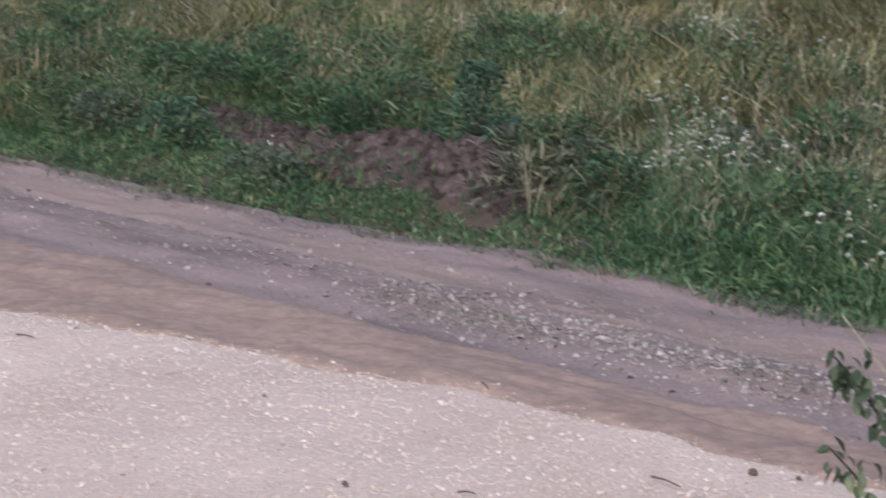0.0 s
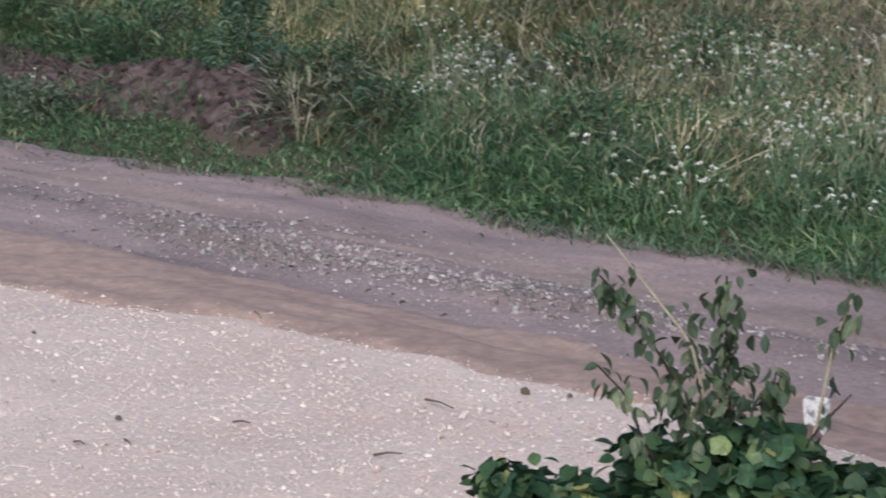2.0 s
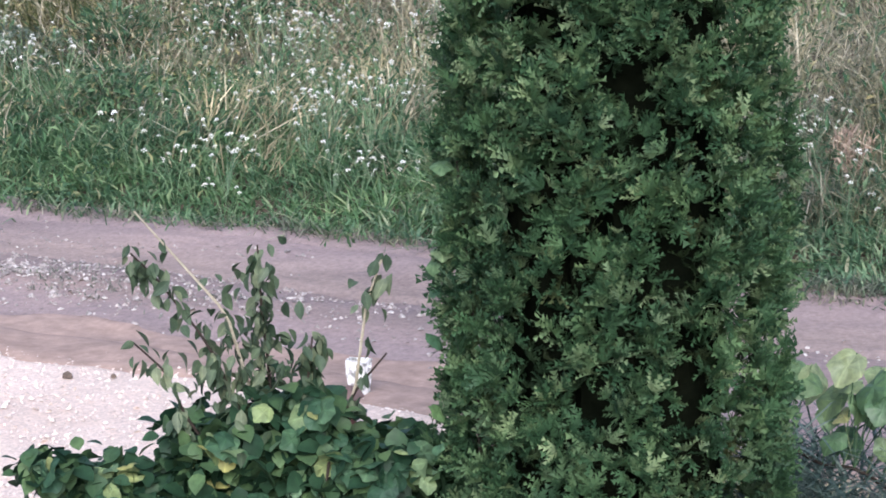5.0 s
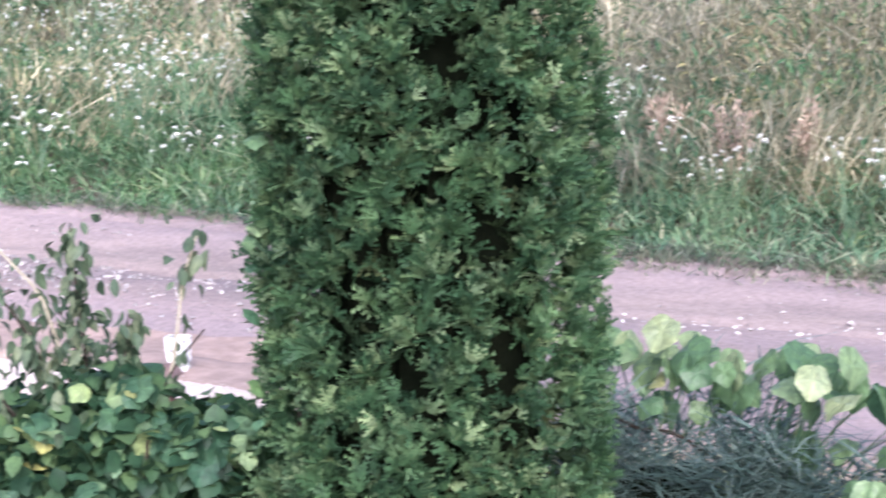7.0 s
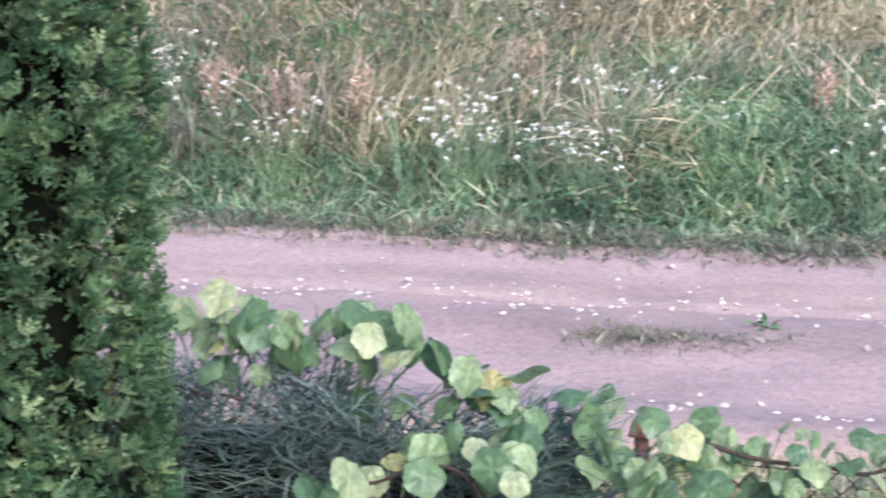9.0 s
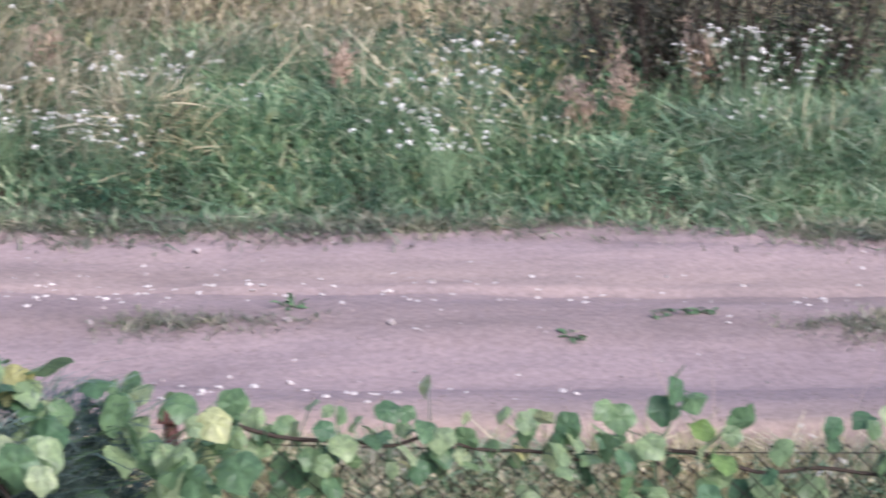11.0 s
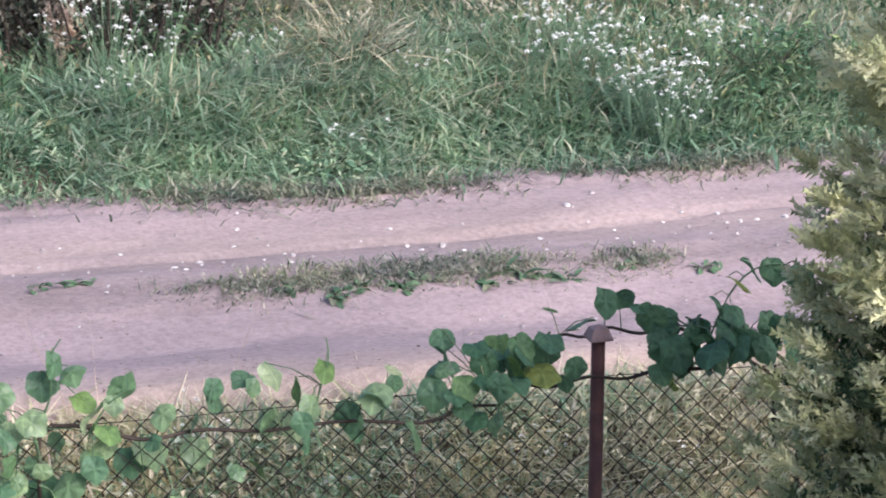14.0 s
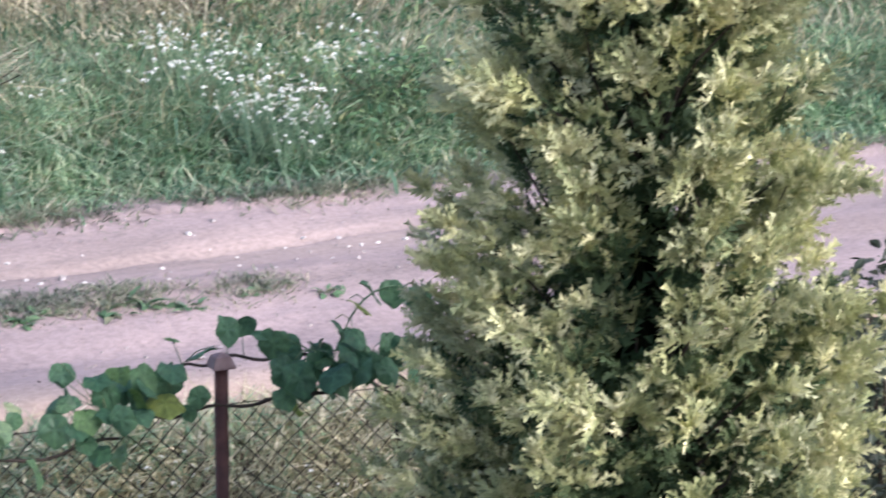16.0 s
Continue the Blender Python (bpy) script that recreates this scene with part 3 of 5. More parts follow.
# the slope between the fence and the track
M_STRAWPALE = foliage("bleached_straw", [(0.0, (0.30, 0.32, 0.19)), (0.5, (0.52, 0.47, 0.32)), (1.0, (0.78, 0.70, 0.54))], patches=1.6, clear=0.35, lift=0.3)
x = RNG.uniform(-4.2, 6.5, 50000)
y = RNG.uniform(6.1, 7.75, 50000)
k = y < near_edge(x) - 0.02 - 0.25 * RNG.random(len(x)) ** 2
x, y = x[k], y[k]
dry = waves(x, y, 2.0, 38) + RNG.normal(0, 0.5, len(x)) > -0.4
hh = 0.13 + 0.16 * (1 - smooth01(y, 6.4, 7.4))
grass("bank_dry_grass", x[dry], y[dry], land(x, y)[dry], hh[dry] * 1.1, 0.009, 0.8, 0.9, M_STRAWPALE, "dry straw-coloured grass on the slope behind the fence")
grass("bank_green_grass", x[~dry], y[~dry], land(x, y)[~dry], hh[~dry] * 0.9, 0.010, 0.9, 1.0, M_LUSH, "green grass on the slope behind the fence")
x, y = RNG.uniform(-4.0, 6.0, 15000), RNG.uniform(6.1, 7.15, 15000)
k = waves(x, y, 3.0, 39) > 0.05
leaf_litter("bank_weeds", x[k], y[k], land(x, y)[k] + RNG.random(k.sum()) * 0.16, 0.045, M_LUSH, "small green weeds on the slope behind the fence")
x, y = RNG.uniform(-1.0, 6.0, 9000), RNG.uniform(6.1, 7.1, 9000)
leaf_litter("dead_leaf_flecks", x, y, land(x, y) + 0.06 + RNG.random(len(x)) * 0.20, 0.030, M_STRAWPALE, "pale withered leaves and seed heads on the slope behind the fence")
x, y = RNG.uniform(0.3, 2.6, 26), RNG.uniform(6.5, 7.0, 26)
grass("reddish_stalk_grass", x, y, land(x, y), 0.75 + 0 * x, 0.005, 0.12, 0.12, M_RED, "thin reddish dead stalks behind the fence")
# the strip between the wheel tracks
x, y = RNG.uniform(-4.2, 6.0, 24000), RNG.normal(8.86, 0.12, 24000)
k = waves(x, 0 * x, 1.5, 62) + 0.5 * waves(x, y, 6.0, 63) + 0.45 * smooth01(x, 0.6, 1.2) - np.abs(y - 8.86) * 1.6 + RNG.normal(0, 0.22, len(x)) > 0.25
x, y = x[k], y[k]
k = RNG.random(len(x)) < 0.55
grass("centre_strip_grass", x[k], y[k], road_height(x, y)[k] - 0.004, 0.036 + 0 * x[k], 0.006, 0.9, 0.9, M_DULL, "short trodden greyish grass between the wheel tracks")
grass("centre_strip_grass", x[~k], y[~k], road_height(x, y)[~k] - 0.004, 0.045 + 0 * x[~k], 0.007, 0.9, 0.9, M_DULL, "short trodden olive grass between the wheel tracks")
x, y = RNG.uniform(-11.6, -6.2, 2000), RNG.normal(8.85, 0.2, 2000)
k = waves(x, y, 2.2, 64) + 0.6 * waves(x, y, 7.0, 65) > 0.15
x, y = x[k], y[k]
grass("stony_strip_grass", x, y, road_height(x, y) - 0.004, 0.035 + 0 * x, 0.006, 0.9, 0.9, M_GREYWEED, "sparse grey-green grass in the stony middle of the track")

# ---- single meadow plants ----


def weed(name, x, y, height, radius, count, size, material, label, wide=0.4, stems=6, seed=1, category="weed", flat=0.35, taper=0.55):
    r = np.random.default_rng(seed)
    root = base(name, x, y, float(land(np.array(x), np.array(y))) - 0.02, label, category)
    parts = []
    for i in range(stems):
        a, l = r.uniform(0, 6.28), r.uniform(0.2, 0.95) * radius
        parts.append(tube([(0, 0, 0), (math.cos(a) * l * 0.4, math.sin(a) * l * 0.4, height * 0.5), (math.cos(a) * l, math.sin(a) * l, height * r.uniform(0.8, 1.0))], 0.006, 0.003, 4))
        thing("stem", *parts[-1], M_BARK, parent=root)
    u = r.random(count)
    a = r.uniform(0, 6.28, count)
    rr = radius * np.sqrt(r.random(count)) * (1.05 - taper * u) * (1 + 0.25 * np.sin(a * 3 + u * 7))
    p = np.stack([np.cos(a) * rr, np.sin(a) * rr, height * (0.08 + 0.92 * u)], -1)
    tv, tt = oval_leaf(wide, 0.3, 0.4)
    m = turns_of(a + r.normal(0, 0.6, count), r.normal(flat, 0.4, count), r.normal(0, 0.5, count), size * r.uniform(0.6, 1.3, count))
    thing("foliage", *spread(tv, tt, m, p), material, parent=root)
    return root


weed("tall_weed", -14.05, 12.15, 0.92, 0.46, 2300, 0.055, M_TEAL, "bushy blue-green weed above the dug bank", seed=3, stems=9, taper=0.8)
for i, (x, y, h, rad) in enumerate([(-13.6, 12.1, 0.42, 0.45), (-13.0, 12.2, 0.45, 0.5), (-12.5, 12.0, 0.42, 0.5), (-17.9, 11.5, 0.45, 0.55), (-17.3, 11.3, 0.36, 0.4), (-11.6, 12.7, 0.5, 0.5), (-15.9, 12.9, 0.55, 0.5), (-13.2, 14.6, 0.7, 0.6)]):
    weed("leafy_weed", x, y, h, rad, 560, 0.06, (M_TEAL, M_WEED, M_GREYWEED)[i % 3], ("blue-green", "dark green", "grey-green")[i % 3] + " leafy weed around the dug bank", seed=210 + i, taper=0.7)
weed("grey_weed", -18.9, 11.35, 0.42, 0.5, 1050, 0.062, M_GREYWEED, "sprawling grey-green weed beside the dug earth", seed=4)
weed("grey_weed", -19.9, 11.45, 0.60, 0.35, 630, 0.062, M_WEED, "upright blue-green weed beside the track", seed=5)
weed("grey_weed", -15.5, 11.10, 0.30, 0.40, 420, 0.07, M_GREYWEED, "low grey-green weed before the dug earth", seed=6)
weed("withered_plant", -15.2, 11.75, 0.2, 0.35, 70, 0.14, M_DULL, "withered brown plant on the dug bank", wide=0.14, seed=17, flat=0.6)
weed("grey_weed", -16.1, 11.25, 0.22, 0.34, 260, 0.05, M_GREYWEED, "low grey-green weed on the dug earth", seed=18)
weed("withered_plant", -13.3, 12.0, 0.34, 0.40, 260, 0.15, M_DULL, "withered brown plant on the dug bank", wide=0.12, seed=19, flat=0.7)
weed("withered_plant", -12.75, 11.55, 0.34, 0.42, 260, 0.16, M_DULL, "withered brown plant on the dug bank", wide=0.16, seed=7, flat=0.7)
weed("tall_weed", -11.9, 11.75, 0.40, 0.45, 720, 0.062, M_WEED, "leafy dark green weed at the end of the bank", seed=8)
weed("tall_weed", -10.1, 12.0, 0.45, 0.35, 480, 0.056, M_WEED, "leafy dark green weed in the meadow", seed=9)
for i, (x, y, h) in enumerate([(-21.3, 13.2, 0.6), (-20.3, 13.0, 0.5), (-19.3, 12.9, 0.6), (-18.2, 12.8, 0.5), (-17.0, 12.7, 0.45), (-22.5, 12.6, 0.6), (-16.2, 12.5, 0.4), (-23.6, 13.8, 0.7), (-15.2, 12.5, 0.4), (-11.2, 13.4, 0.5), (-10.6, 14.2, 0.5)]):
    weed("tall_weed", x, y, h, 0.55, 620, 0.10, M_WEED, "leafy dark green weed standing in the dry grass", wide=0.22, flat=0.8, seed=30 + i)
for i in range(26):
    x, y = RNG.uniform(-27, -15.5), RNG.uniform(12.3, 16.5)
    weed("leafy_weed", x, y, RNG.uniform(0.4, 0.7), RNG.uniform(0.4, 0.75), 420, 0.10, M_WEED, "dark green" + " leafy weed standing in the tall meadow", wide=0.2, flat=0.8, seed=240 + i, taper=0.6)
weed("leafy_weed", -9.55, 10.68, 0.16, 0.30, 240, 0.062, M_WEED, "low broad-leaved weed at the road edge", wide=0.6, seed=10)
weed("leafy_weed", -2.05, 10.75, 0.28, 0.38, 500, 0.055, M_WEED, "blue-green leafy weed in the verge", seed=11)
weed("leafy_weed", 0.55, 10.95, 0.30, 0.40, 700, 0.06, M_VERGE, "leafy dock-like weed in the verge", wide=0.2, flat=0.9, seed=12)
weed("leafy_weed", 2.2, 10.72, 0.20, 0.40, 450, 0.045, M_VERGE, "leafy green weed with white flowers in the verge", seed=13)
weed("leafy_weed", 4.9, 11.3, 0.40, 0.5, 540, 0.056, M_WEED, "leafy green weed in the verge", seed=14)
weed("dry_tussock", -2.0, 11.30, 0.36, 0.42, 520, 0.24, M_STRAW, "bent yellow tussock of dead grass", wide=0.03, seed=15, flat=0.6)
weed("dry_tussock", 2.6, 11.75, 0.34, 0.42, 520, 0.22, M_STRAW, "bent yellow tussock of dead grass", wide=0.03, seed=16, flat=0.6)


def dock(x, y, height, seed):
    r = np.random.default_rng(seed)
    root = base("dock_plant", x, y, float(land(np.array(x), np.array(y))) - 0.02, "dry reddish-brown dock with seed spikes", "weed", "docks in the meadow")
    for i in range(4):
        a, l = r.uniform(0, 6.28), r.uniform(0.02, 0.16)
        top = np.array([math.cos(a) * l, math.sin(a) * l, height * r.uniform(0.6, 1.0)])
        stalk = thing("stem", *tube([(0, 0, 0), top * (0.4, 0.4, 0.5), top], 0.006, 0.003, 4), M_RED, parent=root)
        n = 75
        u = 0.45 + 0.55 * r.random(n)
        p = top[None] * u[:, None] + r.normal(0, 0.026, (n, 3))
        tv, tt = oval_leaf(0.22, 0.3, 0.3)
        thing("seed_spike", *spread(tv, tt, turns_of(r.uniform(0, 6.28, n), r.normal(0.9, 0.4, n), r.normal(0, 1, n), r.uniform(0.03, 0.07, n)), p), M_RED, parent=stalk, kind="stuff")


for i, (x, y, h) in enumerate([(0.61, 11.6, 0.5), (0.36, 11.45, 0.4), (1.0, 12.0, 0.55), (-2.7, 12.3, 0.5), (-3.85, 11.35, 0.55), (-4.4, 11.6, 0.5), (-3.5, 11.5, 0.5), (-1.0, 12.0, 0.45)]):
    dock(x, y, h, 70 + i)

# the dark twiggy shrub at the meadow's edge
root = base("twiggy_shrub", 1.25, 12.2, float(land(np.array(1.25), np.array(12.2))) - 0.03, "dark half-bare shrub with thin upright twigs", "shrub")
r = np.random.default_rng(91)
pts = []
for i in range(64):
    bx, by = r.uniform(-1.0, 0.8), r.uniform(-0.25, 0.5)
    lx, ly, h = r.normal(0, 0.18), r.normal(0, 0.15), r.uniform(0.7, 1.4)
    P = [np.array([bx * 0.8, by, 0]), np.array([bx + lx * 0.5, by + ly * 0.5, h * 0.5]), np.array([bx + lx, by + ly, h])]
    thing("stem", *tube(P, 0.010, 0.004, 5), M_BARK, parent=root)
    for j in range(150):
        u = r.random()
        pts.append(P[0] * (1 - u) ** 2 + 2 * u * (1 - u) * P[1] + u * u * P[2] + r.normal(0, 0.09, 3))
pts = np.array(pts)
pts[:, 2] = np.abs(pts[:, 2])
n = len(pts)
thing("foliage", *spread(*oval_leaf(0.5), turns_of(r.uniform(0, 6.28, n), r.normal(0.2, 0.6, n), r.normal(0, 0.8, n), r.uniform(0.02, 0.055, n)), pts), M_TWIGLEAF, parent=root)

# ---- white flowers ----


def umbel(seed, florets):
    """A flat head of small white florets, each a raised disc."""
    r = np.random.default_rng(seed)
    out = []
    for i in range(florets):
        a, l = i * 2.4, 0.5 * math.sqrt(i / florets)
        c = np.array([math.cos(a) * l, math.sin(a) * l, 0.30 - 1.7 * l * l])
        k = 5
        rr = 0.9 / math.sqrt(florets) * r.uniform(0.30, 0.52)
        th = np.arange(k) * 2 * math.pi / k + r.uniform(0, 1)
        ring = np.stack([np.cos(th) * rr, np.sin(th) * rr, -0.14 + 0 * th], -1) + c
        v = np.concatenate([[c + (0, 0, 0.07)], ring, [c - (0, 0, 0.2)]])
        t = [(0, 1 + j, 1 + (j + 1) % k) for j in range(k)] + [(k + 1, 1 + (j + 1) % k, 1 + j) for j in range(k)]
        out.append((v, np.array(t)))
    return join(*out)


HEADS = [mesh_of("flower_head", *umbel(s, 5 + s), M_PETAL) for s in range(1, 6)]


def flower(seed, heads, size, height, reach, label):
    r = np.random.default_rng(seed)
    root = base("wildflower", 0, 0, -50, label, "wildflower", "white wildflowers in the meadow")
    for i in range(heads):
        a, l = r.uniform(0, 6.28), reach * math.sqrt(r.random())
        top = (math.cos(a) * l, math.sin(a) * l, height * r.uniform(0.72, 1.08))
        stalk = thing("stem", *tube([(0, 0, 0), (top[0] * 0.35, top[1] * 0.35, top[2] * 0.5), top], 0.0022, 0.0016, 3), M_VERGE, parent=root)
        hd = new("flower_head", HEADS[int(r.integers(len(HEADS)))])
        hd.parent = stalk
        hd.matrix_basis = Matrix.Translation(top) @ pose(0, 0, 0, r.normal(0, 22), r.normal(0, 22), r.uniform(0, 360)) @ Matrix.Diagonal((*[size * r.uniform(0.7, 1.3)] * 3, 1))
    return root


SPRIGS = [flower(100 + i, 9 + i % 3, 0.028, 0.50, 0.24, "slender meadow plant with small white daisy-like flowers") for i in range(4)]
YARROW = [flower(110 + i, 5, 0.034, 0.42, 0.24, "yarrow plant with flat white flower heads") for i in range(3)]


def sow(kinds, clusters, least=10.62, scale=1.0):
    for x, y, sx, sy, n in clusters:
        for _ in range(round(n * 1.25)):
            px_, py_ = x + RNG.normal(0, sx), max(y + RNG.normal(0, sy), least)
            z = float(land(np.array(px_), np.array(py_)))
            k = kinds[int(RNG.integers(len(kinds)))]
            copy_thing(k, pose(px_, py_, z, 0, 0, RNG.uniform(0, 360)) @ Matrix.Diagonal((*[scale * RNG.uniform(0.7, 1.15)] * 3, 1)))


sow(SPRIGS, [(-9.2, 12.6, 0.5, 0.4, 5), (-8.2, 12.2, 0.4, 0.5, 4), (-7.7, 11.6, 0.3, 0.2, 3), (-13.3, 15.8, 0.5, 0.4, 3), (-16.0, 17.0, 0.8, 0.4, 3), (-9.0, 13.7, 0.7, 0.2, 4), (-12.1, 12.9, 0.45, 0.3, 5), (-10.9, 11.9, 0.6, 0.4, 3), (-10.3, 13.3, 0.5, 0.3, 5), (-9.0, 13.2, 0.4, 0.3, 4),
             (-11.2, 12.2, 0.3, 0.4, 4), (-7.4, 11.45, 0.3, 0.3, 3), (-14.6, 16.6, 1.2, 0.6, 5), (-4.75, 11.8, 0.12, 0.25, 5), (-4.0, 11.05, 0.3, 0.15, 3)])
sow(SPRIGS, [(-2.6, 11.1, 0.30, 0.12, 10), (-1.9, 11.45, 0.15, 0.15, 3), (-2.1, 10.75, 0.15, 0.08, 3), (-3.4, 12.8, 0.5, 0.2, 4),
             (-0.5, 11.5, 0.12, 0.1, 2), (-0.28, 11.25, 0.16, 0.16, 4), (-0.4, 10.8, 0.16, 0.08, 4), (1.6, 11.5, 0.22, 0.25, 3), (1.15, 11.1, 0.16, 0.1, 2)])
sow(SPRIGS, [(3.9, 11.35, 0.25, 0.12, 6), (3.9, 11.0, 0.18, 0.12, 6), (4.2, 10.78, 0.22, 0.06, 6), (4.7, 11.2, 0.2, 0.1, 4), (1.2, 11.9, 0.2, 0.2, 3), (2.7, 11.2, 0.3, 0.2, 2), (1.4, 12.0, 0.25, 0.25, 2), (3.75, 11.45, 0.1, 0.1, 4)])
sow(YARROW, [(-8.6, 10.9, 0.4, 0.15, 4), (-8.0, 11.15, 0.5, 0.3, 5), (-7.2, 10.95, 0.4, 0.2, 3), (-8.7, 11.4, 0.25, 0.2, 2), (-12.1, 12.9, 0.3, 0.3, 2), (-10.0, 13.4, 0.4, 0.15, 3), (-8.7, 13.7, 0.3, 0.15, 2), (-14.6, 16.6, 0.5, 0.3, 2), (-16.5, 17.0, 0.6, 0.3, 2), (-18.5, 16.6, 1.0, 0.4, 3),
             (-15.7, 11.15, 0.02, 0.02, 1), (2.38, 10.70, 0.08, 0.03, 1), (-0.2, 12.3, 0.12, 0.05, 2), (4.05, 10.66, 0.1, 0.02, 1)])
sow(SPRIGS, [(1.0, 6.7, 0.5, 0.2, 9), (2.0, 6.9, 0.5, 0.2, 6), (0.0, 6.7, 0.5, 0.2, 4)], 6.2, 0.55)
for k in SPRIGS + YARROW:
    for o in (*k.children_recursive, k):
        bpy.data.objects.remove(o)

# ---- conifers ----


def aim(y, face):
    """Matrices whose y axis runs along y and whose z axis turns towards face."""
    y = y / (np.linalg.norm(y, axis=1)[:, None] + 1e-9)
    x = np.cross(y, face)
    x /= np.linalg.norm(x, axis=1)[:, None] + 1e-9
    return np.stack([x, y, np.cross(x, y)], -1)


def feather(seed, reach, angle, curl, droop, n=5):
    """A flat spray of scale leaves: a curved rib with pointed branchlets to both sides; one island."""
    r = np.random.default_rng(seed)
    ys = np.linspace(0, 1, n + 1)
    bend = r.normal(0, 0.08)
    rib = np.stack([bend * ys ** 2, ys, curl * ys ** 2], -1)
    v, t = list(rib), []
    for i in range(n):
        for sg in (-1, 1):
            l = reach * (1 - 0.55 * ys[i]) * r.uniform(0.75, 1.2)
            a = radians(angle) * r.uniform(0.8, 1.2)
            tip = (rib[i] + rib[i + 1]) / 2 + np.array([sg * math.sin(a) * l, math.cos(a) * l, droop * l + r.normal(0, 0.07)])
            v.append(tip)
            t.append((i, i + 1, len(v) - 1) if sg < 0 else (i + 1, i, len(v) - 1))
    return np.array(v, float), np.array(t)


def frond(seed, k, open_, reach, angle, curl, cup, n=4):
    """Several feathers fanned out from one foot and cupped like a hand; one island."""
    r = np.random.default_rng(seed)
    vs, ts = [np.zeros((1, 3))], []
    for i in range(k):
        f = (2 * i / (k - 1) - 1)
        a = radians(open_) * f + r.normal(0, 0.06)
        v, t = feather(seed * 7 + i, reach, angle, curl, -0.2, n)
        v = v * (1 - 0.22 * abs(f)) * r.uniform(0.85, 1.1)
        v[:, 2] += cup * f * f * v[:, 1]
        v = np.stack([v[:, 0] * math.cos(a) + v[:, 1] * math.sin(a), v[:, 1] * math.cos(a) - v[:, 0] * math.sin(a), v[:, 2]], -1)
        at = sum(len(q) for q in vs)
        ts.append(np.where(t == 0, 0, t - 1 + at))
        vs.append(v[1:])
    return np.concatenate(vs), np.concatenate(ts)


def sprays(shapes, at, along, face, size, r):
    """Sprays of several shapes spread over the given places, as one mesh."""
    which = r.integers(0, len(shapes), len(at))
    out = []
    for g, (tv, tt) in enumerate(shapes):
        k = which == g
        out.append(spread(tv, tt, aim(along[k], face[k]) * size[k][:, None, None], at[k]))
    return join(*out)


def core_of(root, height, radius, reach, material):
    """A conifer's trunk, and a near-black core standing in for shade between the sprays."""
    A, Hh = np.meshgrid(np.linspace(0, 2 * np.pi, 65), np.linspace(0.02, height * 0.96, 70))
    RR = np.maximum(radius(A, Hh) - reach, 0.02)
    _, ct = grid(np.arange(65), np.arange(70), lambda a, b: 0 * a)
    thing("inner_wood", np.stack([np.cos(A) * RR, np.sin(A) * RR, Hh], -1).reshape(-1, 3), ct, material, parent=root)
    thing("trunk", *tube([(0, 0, -0.08), (0, 0, height * 0.3), (0, 0, height * 0.9)], 0.06, 0.01, 8), M_BARK, parent=root)


